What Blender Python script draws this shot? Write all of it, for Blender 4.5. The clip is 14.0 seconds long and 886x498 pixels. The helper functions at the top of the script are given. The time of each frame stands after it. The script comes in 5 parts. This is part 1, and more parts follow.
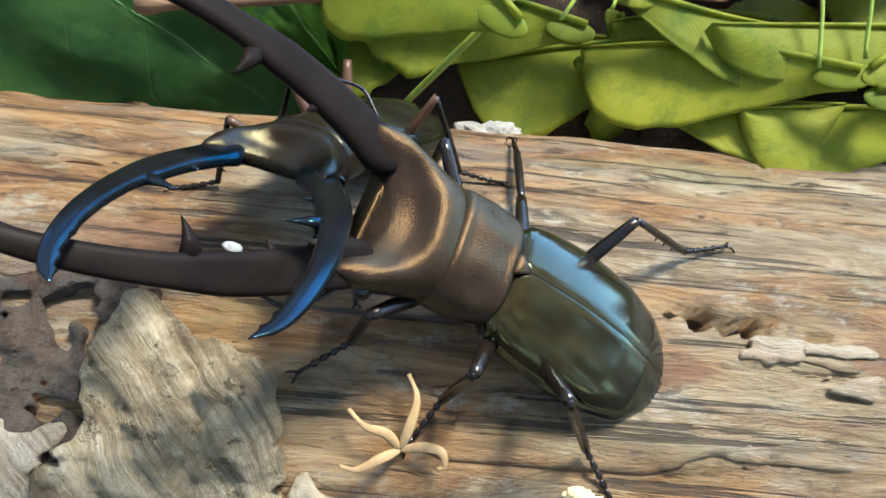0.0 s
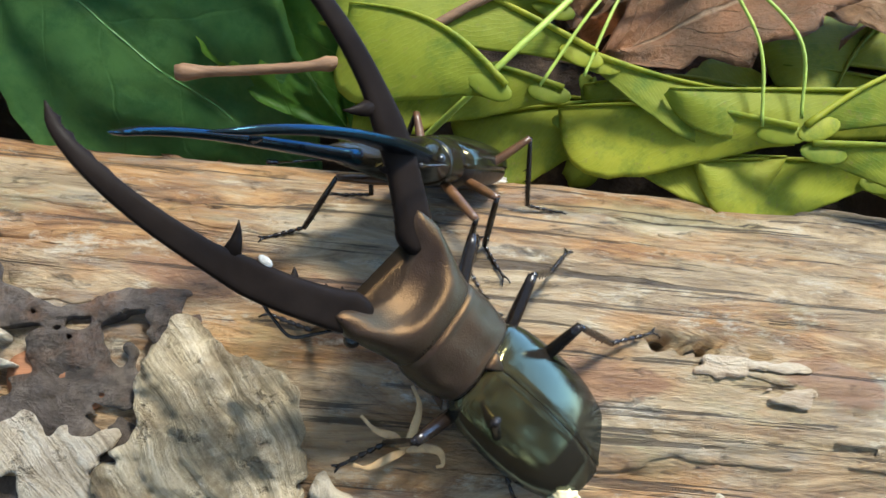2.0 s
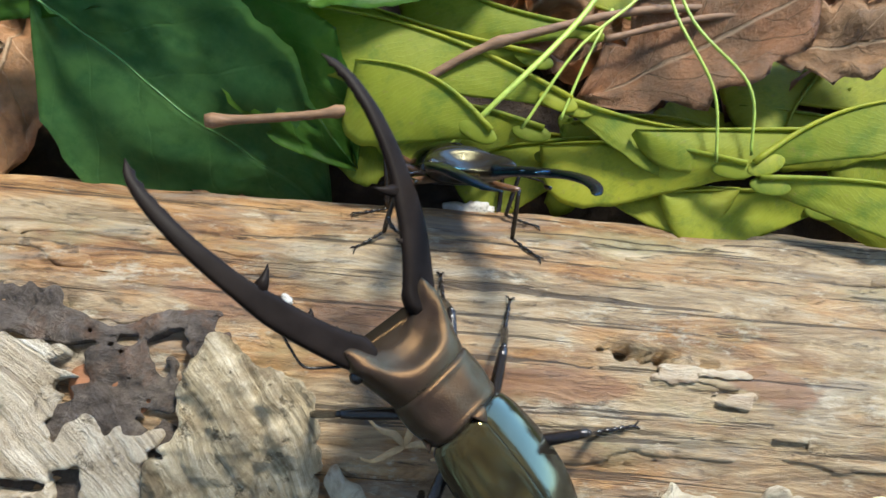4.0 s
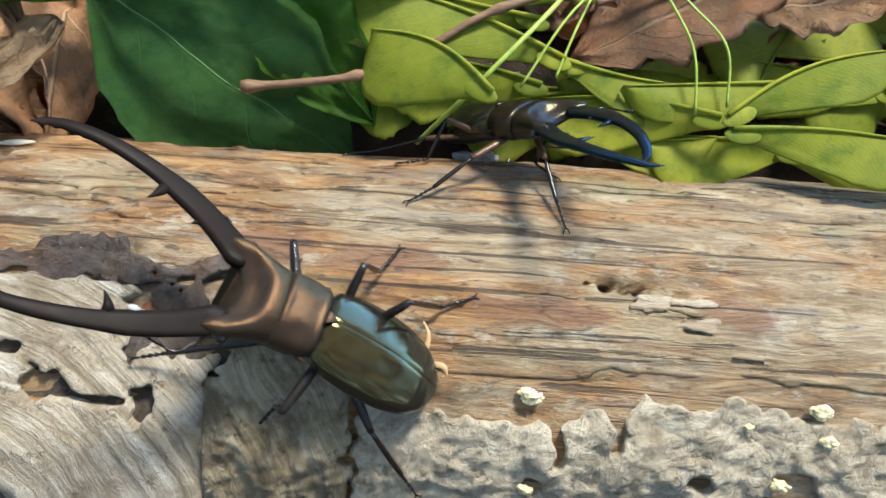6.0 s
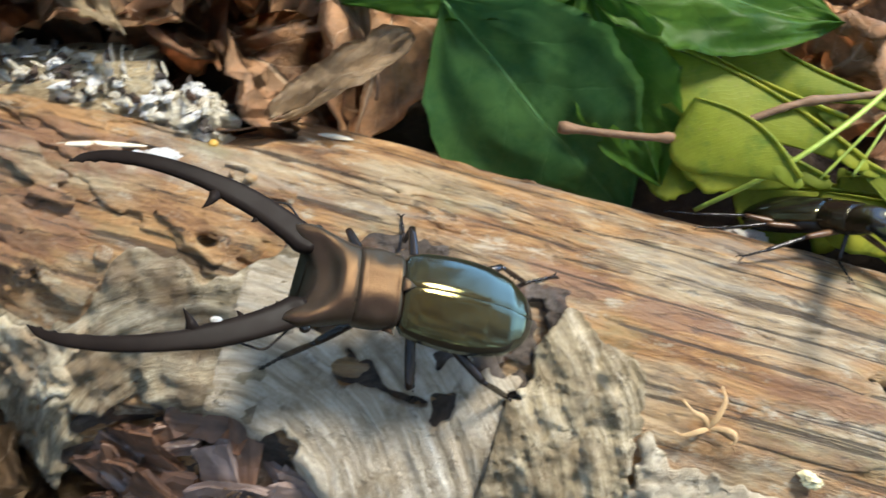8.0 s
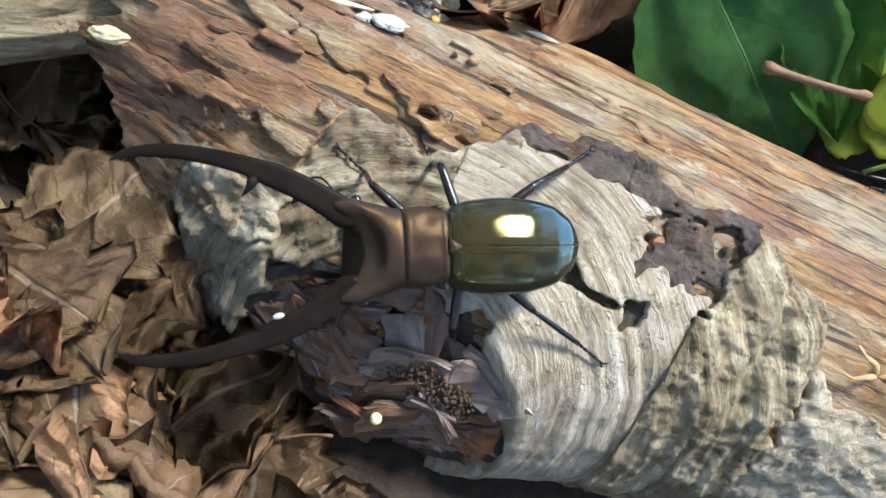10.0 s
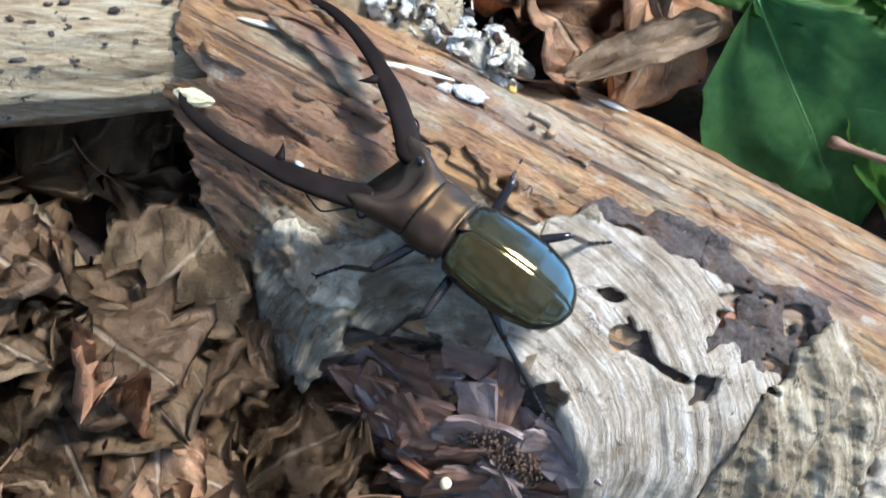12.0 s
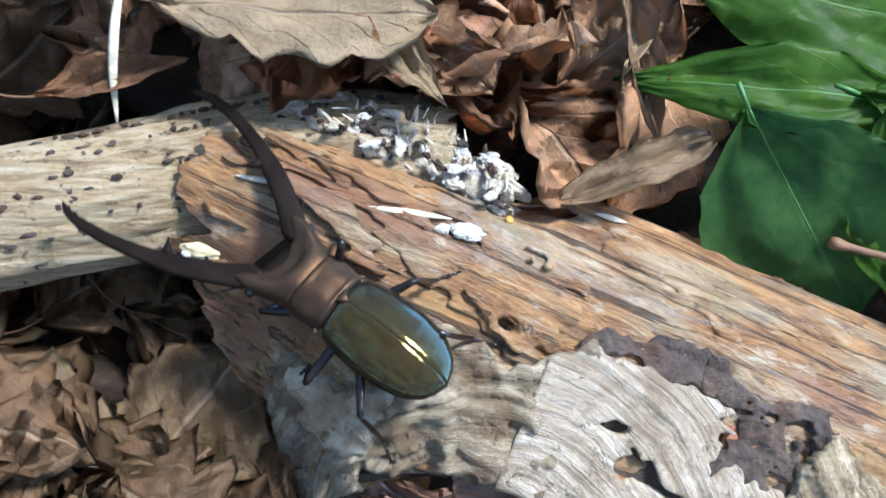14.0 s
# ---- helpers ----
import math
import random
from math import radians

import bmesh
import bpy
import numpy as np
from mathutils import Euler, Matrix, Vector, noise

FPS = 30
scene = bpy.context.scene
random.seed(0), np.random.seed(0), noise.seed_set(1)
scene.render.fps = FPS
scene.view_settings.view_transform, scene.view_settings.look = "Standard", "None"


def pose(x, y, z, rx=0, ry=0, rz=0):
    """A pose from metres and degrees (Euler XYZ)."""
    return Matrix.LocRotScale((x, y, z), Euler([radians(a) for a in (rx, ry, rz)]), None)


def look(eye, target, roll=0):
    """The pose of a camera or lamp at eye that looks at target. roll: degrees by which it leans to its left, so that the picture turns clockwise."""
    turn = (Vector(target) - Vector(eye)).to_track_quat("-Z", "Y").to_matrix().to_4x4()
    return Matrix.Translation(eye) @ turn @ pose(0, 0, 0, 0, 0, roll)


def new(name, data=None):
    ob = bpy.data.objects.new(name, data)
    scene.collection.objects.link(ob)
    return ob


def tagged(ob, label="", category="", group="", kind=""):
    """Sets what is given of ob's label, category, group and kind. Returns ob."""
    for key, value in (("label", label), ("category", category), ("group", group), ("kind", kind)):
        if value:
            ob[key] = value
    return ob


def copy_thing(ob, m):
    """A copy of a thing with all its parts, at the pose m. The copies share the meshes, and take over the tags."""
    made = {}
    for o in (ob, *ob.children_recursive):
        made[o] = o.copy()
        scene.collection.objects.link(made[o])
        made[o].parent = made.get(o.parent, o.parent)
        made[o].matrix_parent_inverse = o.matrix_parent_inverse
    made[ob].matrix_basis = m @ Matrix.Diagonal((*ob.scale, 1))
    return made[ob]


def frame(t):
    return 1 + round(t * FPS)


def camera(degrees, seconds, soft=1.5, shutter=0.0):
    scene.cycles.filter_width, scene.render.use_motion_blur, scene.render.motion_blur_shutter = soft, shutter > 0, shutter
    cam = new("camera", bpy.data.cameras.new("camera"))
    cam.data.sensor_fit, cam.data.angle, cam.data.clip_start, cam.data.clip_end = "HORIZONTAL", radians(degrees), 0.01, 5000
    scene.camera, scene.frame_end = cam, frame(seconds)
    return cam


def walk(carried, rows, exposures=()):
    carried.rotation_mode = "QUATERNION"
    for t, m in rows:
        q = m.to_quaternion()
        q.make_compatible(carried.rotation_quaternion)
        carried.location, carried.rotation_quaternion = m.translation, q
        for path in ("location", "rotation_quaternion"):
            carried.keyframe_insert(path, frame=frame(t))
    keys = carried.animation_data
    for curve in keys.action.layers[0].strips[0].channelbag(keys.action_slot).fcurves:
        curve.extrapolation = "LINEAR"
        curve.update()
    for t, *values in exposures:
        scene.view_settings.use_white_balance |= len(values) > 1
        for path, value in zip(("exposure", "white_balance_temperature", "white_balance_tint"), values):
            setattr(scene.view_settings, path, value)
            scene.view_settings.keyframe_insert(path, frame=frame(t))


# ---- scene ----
cam = camera(55.18, 14.0, soft=1.5, shutter=0.5)
walk(cam, [
    (0.0, pose(0.00356, -0.06204, 0.17438, 35.08, -5.67, 2.78)),
    (0.5, pose(0.00133, -0.06722, 0.17811, 36.05, -6.49, 2.17)),
    (1.0, pose(0.00202, -0.07483, 0.18596, 36.88, -6.25, 2.29)),
    (1.5, pose(0.00161, -0.07393, 0.18799, 37.92, -6.27, 2.24)),
    (2.0, pose(0.00137, -0.07422, 0.18833, 38.09, -6.27, 2.23)),
    (2.5, pose(0.00174, -0.07397, 0.18924, 38.51, -6.06, 2.39)),
    (3.0, pose(0.00180, -0.07609, 0.19094, 38.74, -5.97, 2.45)),
    (5.5, pose(0.00184, -0.09351, 0.23029, 34.46, -4.48, 2.16)),
    (6.0, pose(0.00348, -0.09415, 0.22996, 32.86, -3.93, 2.56)),
    (6.5, pose(-0.00965, -0.09615, 0.22978, 33.65, -5.17, 4.52)),
    (7.0, pose(-0.02523, -0.09901, 0.22988, 35.19, -6.28, 7.96)),
    (7.5, pose(-0.03922, -0.10024, 0.23223, 35.16, -7.45, 10.35)),
    (8.0, pose(-0.05234, -0.10565, 0.22937, 34.48, -8.64, 13.28)),
    (8.5, pose(-0.06764, -0.11404, 0.22533, 33.02, -10.26, 16.74)),
    (9.0, pose(-0.08074, -0.12288, 0.21802, 30.16, -12.62, 18.66)),
    (11.5, pose(-0.10805, -0.13028, 0.21578, 28.85, -16.70, 21.92)),
    (12.0, pose(-0.11423, -0.12590, 0.22017, 29.20, -16.48, 22.06)),
    (12.5, pose(-0.11215, -0.11608, 0.22870, 28.66, -15.44, 21.01)),
    (13.0, pose(-0.11967, -0.10865, 0.23403, 27.74, -14.26, 20.61)),
    (13.5, pose(-0.12299, -0.10240, 0.23944, 27.29, -14.07, 20.74)),
    (14.0, pose(-0.12737, -0.09454, 0.24393, 26.18, -13.36, 19.93)),
], exposures=[(0.0, 2.54, 5650, 6), (6.5, 2.4, 5700, 7), (8.5, 2.48, 5850, 8), (11.5, 2.68, 5000, 11), (14.0, 2.62, 5050, 12)])

# ---- light: dappled daylight, sun from behind the log and to the right ----
world = bpy.data.worlds.new("sky")
scene.world = world
world.use_nodes = True
wn = world.node_tree.nodes
sky = wn.new("ShaderNodeTexSky")
sky.sky_type, sky.sun_disc = "NISHITA", False
sky.dust_density, sky.ozone_density = 0.2, 3.0
SUN_EL, SUN_AZ = 65.0, 40.0           # degrees; azimuth from +y towards +x
sky.sun_elevation, sky.sun_rotation = radians(SUN_EL), radians(SUN_AZ)
world.node_tree.links.new(sky.outputs[0], wn["Background"].inputs[0])
wn["Background"].inputs[1].default_value = 0.15
sun = new("sun", bpy.data.lights.new("sun", "SUN"))
sun.data.energy, sun.data.angle, sun.data.color = 1.45, radians(14), (1.0, 0.88, 0.70)
sv = Vector((math.sin(radians(SUN_AZ)) * math.cos(radians(SUN_EL)), math.cos(radians(SUN_AZ)) * math.cos(radians(SUN_EL)), math.sin(radians(SUN_EL))))
sun.matrix_world = look(sv, (0, 0, 0))

# ---- materials ----
CM = 0.01


class Nodes:
    """A small writer of node materials; coordinates are centimetres in the object's space."""

    def __init__(self, name):
        self.m = bpy.data.materials.new(name)
        self.m.use_nodes = True
        self.t = self.m.node_tree
        self.b = self.t.nodes["Principled BSDF"]
        self.co = None

    def add(self, kind, **inputs):
        n = self.t.nodes.new(kind)
        for k, v in inputs.items():
            self.put(n.inputs[k.replace("_", " ")], v)
        return n

    def put(self, socket, v):
        if isinstance(v, bpy.types.NodeSocket):
            self.t.links.new(v, socket)
        else:
            socket.default_value = v

    def coords(self, scale=(1, 1, 1), turn=(0, 0, 0), uv=False):
        c = self.add("ShaderNodeTexCoord")
        m = self.add("ShaderNodeMapping")
        vec = c.outputs["UV" if uv else "Object"]
        if any(turn):
            r = self.add("ShaderNodeMapping", Vector=vec)
            r.inputs["Rotation"].default_value = [radians(a) for a in turn]
            vec = r.outputs[0]
        self.put(m.inputs["Vector"], vec)
        k = 1 if uv else 100
        m.inputs["Scale"].default_value = [s * k for s in scale]
        return m.outputs[0]

    def noise(self, vec, scale=1.0, detail=6.0, rough=0.6, twist=0.0):
        n = self.add("ShaderNodeTexNoise", Vector=vec, Scale=scale, Detail=detail, Roughness=rough, Distortion=twist)
        return n.outputs["Fac"]

    def ramp(self, fac, stops):
        n = self.add("ShaderNodeValToRGB", Fac=fac)
        e = n.color_ramp.elements
        while len(e) < len(stops):
            e.new(0.5)
        for k, (p, c) in enumerate(stops):
            e[k].position = p
            e[k].color = (*c, 1) if len(c) == 3 else (c[0], c[0], c[0], 1)
        return n.outputs["Color"]

    def mix(self, fac, a, b, how="MIX"):
        n = self.t.nodes.new("ShaderNodeMix")
        n.data_type, n.blend_type = "RGBA", how
        self.put(n.inputs[0], fac)
        self.put(n.inputs[6], (*a, 1) if isinstance(a, tuple) else a)
        self.put(n.inputs[7], (*b, 1) if isinstance(b, tuple) else b)
        return n.outputs[2]

    def math(self, how, a, b=0.0):
        n = self.t.nodes.new("ShaderNodeMath")
        n.operation = how
        self.put(n.inputs[0], a)
        self.put(n.inputs[1], b)
        return n.outputs[0]

    def random(self):
        return self.add("ShaderNodeObjectInfo").outputs["Random"]

    def bump(self, height, strength=0.5, depth_cm=0.05):
        n = self.add("ShaderNodeBump", Height=height, Strength=strength, Distance=depth_cm * CM)
        self.put(self.b.inputs["Normal"], n.outputs[0])

    def done(self, colour, rough=0.7, metal=0.0, **more):
        self.put(self.b.inputs["Base Color"], (*colour, 1) if isinstance(colour, tuple) else colour)
        self.put(self.b.inputs["Roughness"], rough)
        self.b.inputs["Metallic"].default_value = metal
        for k, v in more.items():
            self.put(self.b.inputs[k.replace("_", " ")], v)
        return self.m


def make_core_wood():
    n = Nodes("weathered_core_wood")
    grain = n.noise(n.coords((0.42, 2.2, 2.2)), 1.0, 11, 0.74, 1.0)
    lines = n.noise(n.coords((0.07, 3.6, 3.6)), 1.0, 5, 0.65, 0.5)
    fine = n.noise(n.coords((3.0, 13, 13)), 1.0, 6, 0.75)
    big = n.noise(n.coords((0.22, 0.6, 0.6)), 1.0, 6, 0.62)
    along = n.add("ShaderNodeSeparateXYZ", Vector=n.coords()).outputs[0]
    # fresher orange wood towards the broken end, greyer wood along the rest
    tone = n.math("ADD", big, n.math("MULTIPLY", along, -0.008))
    grey = n.ramp(grain, [(0.30, (0.11, 0.074, 0.043)), (0.42, (0.31, 0.225, 0.13)), (0.53, (0.50, 0.385, 0.235)), (0.68, (0.68, 0.575, 0.40))])
    red = n.ramp(grain, [(0.30, (0.08, 0.038, 0.018)), (0.42, (0.27, 0.13, 0.05)), (0.55, (0.52, 0.285, 0.105)), (0.70, (0.68, 0.46, 0.22))])
    c = n.mix(n.ramp(tone, [(0.44, (0.0,)), (0.57, (0.9,))]), grey, red)
    ash = n.ramp(n.noise(n.coords((0.25, 1.1, 1.1)), 1.0, 8, 0.68, 0.6), [(0.53, (0.0,)), (0.64, (0.6,))])
    c = n.mix(ash, c, n.mix(fine, (0.26, 0.23, 0.19), (0.46, 0.42, 0.35)))
    pale = n.ramp(n.noise(n.coords((1.0, 2.0, 2.0)), 1.0, 10, 0.76), [(0.55, (0.0,)), (0.64, (0.85,))])
    c = n.mix(pale, c, (0.62, 0.55, 0.41))
    moss = n.ramp(n.noise(n.coords((0.35, 0.8, 0.8)), 1.0, 7, 0.65), [(0.56, (0.0,)), (0.68, (0.5,))])
    c = n.mix(moss, c, (0.34, 0.32, 0.16))
    # smooth reddish places where the outer wood has come away
    warp = n.noise(n.coords((0.9, 1.5, 1.5)), 1.0, 6, 0.65)
    for x, y, z, lx, lw in ((-0.2, -0.4, 8.6, 1.5, 0.42), (3.0, -1.3, 8.4, 1.3, 0.32), (6.9, -1.0, 8.5, 0.9, 0.40), (-2.6, -0.2, 8.6, 1.2, 0.35), (-13.5, -0.3, 8.4, 2.6, 0.7), (-14.2, -1.9, 7.6, 2.4, 0.9), (-15.5, -2.6, 6.6, 1.6, 1.2), (12.0, -0.9, 8.5, 1.6, 0.4)):
        v = n.add("ShaderNodeVectorMath")
        v.operation = "SUBTRACT"
        n.put(v.inputs[0], n.coords())
        v.inputs[1].default_value = (x, y, z)
        w = n.add("ShaderNodeVectorMath")
        w.operation = "MULTIPLY"
        n.put(w.inputs[0], v.outputs[0])
        w.inputs[1].default_value = (1 / lx, 1 / lw, 1 / (lw * 1.6))
        ln = n.add("ShaderNodeVectorMath")
        ln.operation = "LENGTH"
        n.put(ln.inputs[0], w.outputs[0])
        d = n.math("ADD", ln.outputs["Value"], n.math("MULTIPLY", n.math("SUBTRACT", warp, 0.5), 2.4))
        c = n.mix(n.ramp(d, [(0.75, (0.7,)), (1.05, (0.0,))]), c, n.mix(fine, (0.26, 0.125, 0.065), (0.40, 0.225, 0.13)))
    crack = n.ramp(lines, [(0.395, (1.0,)), (0.425, (0.0,))])
    c = n.mix(n.math("MULTIPLY", crack, 0.75), c, (0.05, 0.036, 0.025))
    speck = n.ramp(n.noise(n.coords((1.5, 4.0, 4.0)), 1.0, 9, 0.8), [(0.57, (0.0,)), (0.64, (1.0,))])
    c = n.mix(n.math("MULTIPLY", speck, 0.5), c, (0.09, 0.07, 0.052))
    c = n.mix(n.math("MULTIPLY", fine, 0.7), c, n.mix(fine, (0.12, 0.10, 0.08), (0.85, 0.80, 0.70)), "OVERLAY")
    n.bump(n.math("SUBTRACT", n.math("ADD", n.math("MULTIPLY", grain, 1.5), n.math("MULTIPLY", fine, 0.8)), n.math("ADD", n.math("MULTIPLY", crack, 0.7), n.math("MULTIPLY", speck, 0.4))), 1.0, 0.16)
    return n.done(c, n.ramp(fine, [(0.3, (0.55,)), (0.8, (0.9,))]))


def make_bark(name, dark, mid, light, stretch, stain=(0.1, 0.085, 0.06), stain_at=0.6, uv=False, pits=0.5, turn=0.0, spots=None):
    n = Nodes(name)
    grain = n.noise(n.coords(stretch, (0, 0, turn), uv=uv), 1.0, 11, 0.74, 0.25 if uv else 0.8)
    blotch = n.noise(n.coords((0.8, 0.8, 0.8)), 1.0, 8, 0.68)
    fine = n.noise(n.coords((11, 11, 11)), 1.0, 5, 0.7)
    pit = n.ramp(n.noise(n.coords((2.6, 2.6, 2.6)), 1.0, 5, 0.7), [(0.60, (0.0,)), (0.67, (1.0,))])
    c = n.ramp(grain, [(0.30, dark), (0.47, mid), (0.66, light)])
    c = n.mix(n.ramp(blotch, [(stain_at - 0.06, (0.0,)), (stain_at + 0.08, (0.8,))]), c, stain)
    c = n.mix(n.math("MULTIPLY", pit, pits), c, spots or dark)
    c = n.mix(n.math("MULTIPLY", fine, 0.5), c, light, "OVERLAY")
    n.bump(n.math("SUBTRACT", n.math("ADD", n.math("MULTIPLY", grain, 1.3), n.math("MULTIPLY", fine, 0.45)), n.math("MULTIPLY", pit, 0.5)), 1.0, 0.17)
    return n.done(c, 0.88)


def make_leaf(name, dark, light, vein, rough=0.42, vein_on=0.8):
    n = Nodes(name)
    uv = n.coords(uv=True)
    sep = n.add("ShaderNodeSeparateXYZ", Vector=uv)
    u, v = sep.outputs[0], sep.outputs[1]
    off = n.math("ABSOLUTE", n.math("SUBTRACT", v, 0.5))
    rib = n.ramp(off, [(0.008, (1.0,)), (0.022, (0.0,))])
    side = n.math("FRACT", n.math("ADD", n.math("ADD", n.math("MULTIPLY", u, 5.0), n.math("MULTIPLY", off, -3.0)), n.math("MULTIPLY", n.noise(n.coords((0.6, 0.6, 0.6)), 1.0, 3, 0.5), 0.5)))
    side = n.ramp(side, [(0.0, (0.5,)), (0.04, (0.0,)), (0.97, (0.0,)), (1.0, (0.5,))])
    blot = n.noise(n.coords((0.5, 0.5, 0.5)), 1.0, 5, 0.6)
    cell = n.noise(n.coords((7, 7, 7)), 1.0, 4, 0.6)
    c = n.mix(n.ramp(blot, [(0.35, (0.0,)), (0.65, (1.0,))]), dark, light)
    c = n.mix(n.math("MULTIPLY", cell, 0.25), c, light)
    net = n.ramp(n.noise(n.coords((1.6, 1.6, 1.6)), 1.0, 9, 0.75), [(0.5, (0.0,)), (0.66, (0.55,))])
    c = n.mix(net, c, dark)
    c = n.mix(n.math("MULTIPLY", n.math("MAXIMUM", rib, n.math("MULTIPLY", side, 0.45)), vein_on), c, vein)
    n.bump(n.math("ADD", n.math("MAXIMUM", rib, side), n.math("MULTIPLY", cell, 0.4)), 0.35, 0.05)
    n.b.inputs["Specular IOR Level"].default_value = 0.3
    m = n.done(c, rough)
    # thin tissue lets some light through
    tr = n.add("ShaderNodeBsdfTranslucent", Color=c)
    ms = n.add("ShaderNodeMixShader", Fac=0.45)
    n.put(ms.inputs[1], n.b.outputs[0])
    n.put(ms.inputs[2], tr.outputs[0])
    n.put(n.t.nodes["Material Output"].inputs[0], ms.outputs[0])
    return m


def make_samara():
    """Wing tissue with fine veins that fan out from the thick edge."""
    n = Nodes("samara_wing")
    sep = n.add("ShaderNodeSeparateXYZ", Vector=n.coords(uv=True))
    u, v = sep.outputs[0], sep.outputs[1]
    warp = n.noise(n.coords((0.8, 0.8, 0.8)), 1.0, 4, 0.6)
    run = n.math("ADD", n.math("SUBTRACT", n.math("MULTIPLY", u, 26.0), n.math("MULTIPLY", v, 14.0)), n.math("MULTIPLY", warp, 6.0))
    vein = n.ramp(n.math("FRACT", run), [(0.0, (1.0,)), (0.16, (0.0,)), (0.84, (0.0,)), (1.0, (1.0,))])
    blot = n.noise(n.coords((0.45, 0.45, 0.45)), 1.0, 6, 0.62)
    cell = n.noise(n.coords((6, 6, 6)), 1.0, 5, 0.65)
    c = n.ramp(blot, [(0.32, (0.20, 0.26, 0.02)), (0.48, (0.38, 0.41, 0.03)), (0.64, (0.56, 0.54, 0.06))])
    # random tint and broad noise paint uneven light and shade into the wings
    tint = n.ramp(n.random(), [(0.0, (0.14, 0.21, 0.015)), (0.5, (0.34, 0.37, 0.02)), (1.0, (0.62, 0.58, 0.04))])
    c = n.mix(0.5, c, tint)
    wide = n.noise(n.coords((0.22, 0.22, 0.22)), 1.0, 3, 0.55)
    c = n.mix(n.ramp(wide, [(0.40, (0.0,)), (0.62, (0.55,))]), c, (0.11, 0.18, 0.016))
    patch = n.ramp(n.noise(n.coords((1.3, 1.3, 1.3)), 1.0, 8, 0.72), [(0.5, (0.0,)), (0.68, (0.7,))])
    c = n.mix(patch, c, (0.10, 0.19, 0.02))
    c = n.mix(n.ramp(cell, [(0.60, (0.0,)), (0.72, (0.5,))]), c, (0.30, 0.24, 0.08))
    c = n.mix(n.math("MULTIPLY", vein, 0.07), c, (0.52, 0.56, 0.17))
    n.bump(n.math("ADD", n.math("MULTIPLY", vein, 0.18), n.math("MULTIPLY", cell, 0.6)), 0.35, 0.04)
    n.b.inputs["Specular IOR Level"].default_value = 0.3
    m = n.done(c, 0.58)
    tr = n.add("ShaderNodeBsdfTranslucent", Color=c)
    ms = n.add("ShaderNodeMixShader", Fac=0.45)
    n.put(ms.inputs[1], n.b.outputs[0])
    n.put(ms.inputs[2], tr.outputs[0])
    n.put(n.t.nodes["Material Output"].inputs[0], ms.outputs[0])
    return m


def make_dry_leaf(name="dry_leaf", pale=0.0, tone=(1.0, 1.0, 1.0)):
    n = Nodes(name)
    sep = n.add("ShaderNodeSeparateXYZ", Vector=n.coords(uv=True))
    off = n.math("ABSOLUTE", n.math("SUBTRACT", sep.outputs[1], 0.5))
    warp = n.noise(n.coords((0.7, 0.7, 0.7)), 1.0, 4, 0.6)
    rib = n.ramp(off, [(0.008, (1.0,)), (0.025, (0.0,))])
    side = n.math("FRACT", n.math("ADD", n.math("ADD", n.math("MULTIPLY", sep.outputs[0], 6.0), n.math("MULTIPLY", off, -4.0)), n.math("MULTIPLY", warp, 0.8)))
    side = n.ramp(side, [(0.0, (0.6,)), (0.06, (0.0,))])
    blot = n.noise(n.coords((0.9, 0.9, 0.9)), 1.0, 8, 0.7)
    cell = n.noise(n.coords((8, 8, 8)), 1.0, 5, 0.65)
    k = lambda r, g, b: tuple(t * v for t, v in zip(tone, (r + pale * (0.54 - r), g + pale * (0.455 - g), b + pale * (0.29 - b))))
    tint = n.ramp(n.random(), [(0.0, k(0.23, 0.10, 0.043)), (0.3, k(0.33, 0.18, 0.087)), (0.6, k(0.43, 0.285, 0.165)), (0.85, k(0.29, 0.135, 0.062)), (1.0, k(0.48, 0.37, 0.245))])
    c = n.mix(n.ramp(blot, [(0.42, (0.0,)), (0.60, (0.75 - 0.5 * pale,))]), tint, (0.135, 0.088, 0.048))
    c = n.mix(n.math("MULTIPLY", cell, 0.45), c, (0.65, 0.55, 0.40), "OVERLAY")
    c = n.mix(n.math("MULTIPLY", n.math("MAXIMUM", rib, side), 0.45), c, (0.58, 0.46, 0.31))
    n.bump(n.math("ADD", n.math("MAXIMUM", rib, side), n.math("ADD", cell, blot)), 0.8, 0.07)
    return n.done(c, 0.65)


def make_soil():
    n = Nodes("dark_soil")
    a = n.noise(n.coords((1.2, 1.2, 1.2)), 1.0, 9, 0.7)
    c = n.ramp(a, [(0.3, (0.012, 0.008, 0.006)), (0.55, (0.05, 0.032, 0.02)), (0.75, (0.13, 0.085, 0.05))])
    n.bump(a, 1.0, 0.4)
    return n.done(c, 0.95)


def make_plain(name, colour, rough=0.6, vary=0.35, grain=(4, 4, 4), metal=0.0, relief=0.03):
    n = Nodes(name)
    a = n.noise(n.coords(grain), 1.0, 6, 0.65)
    b = n.noise(n.coords([g * 0.2 for g in grain]), 1.0, 4, 0.6)
    lo = tuple(v * (1 - vary) for v in colour)
    hi = tuple(min(1.0, v * (1 + vary)) for v in colour)
    c = n.mix(n.ramp(n.math("ADD", n.math("MULTIPLY", a, 0.6), n.math("MULTIPLY", b, 0.4)), [(0.35, (0.0,)), (0.65, (1.0,))]), lo, hi)
    n.bump(a, 0.5, relief)
    return n.done(c, rough, metal)


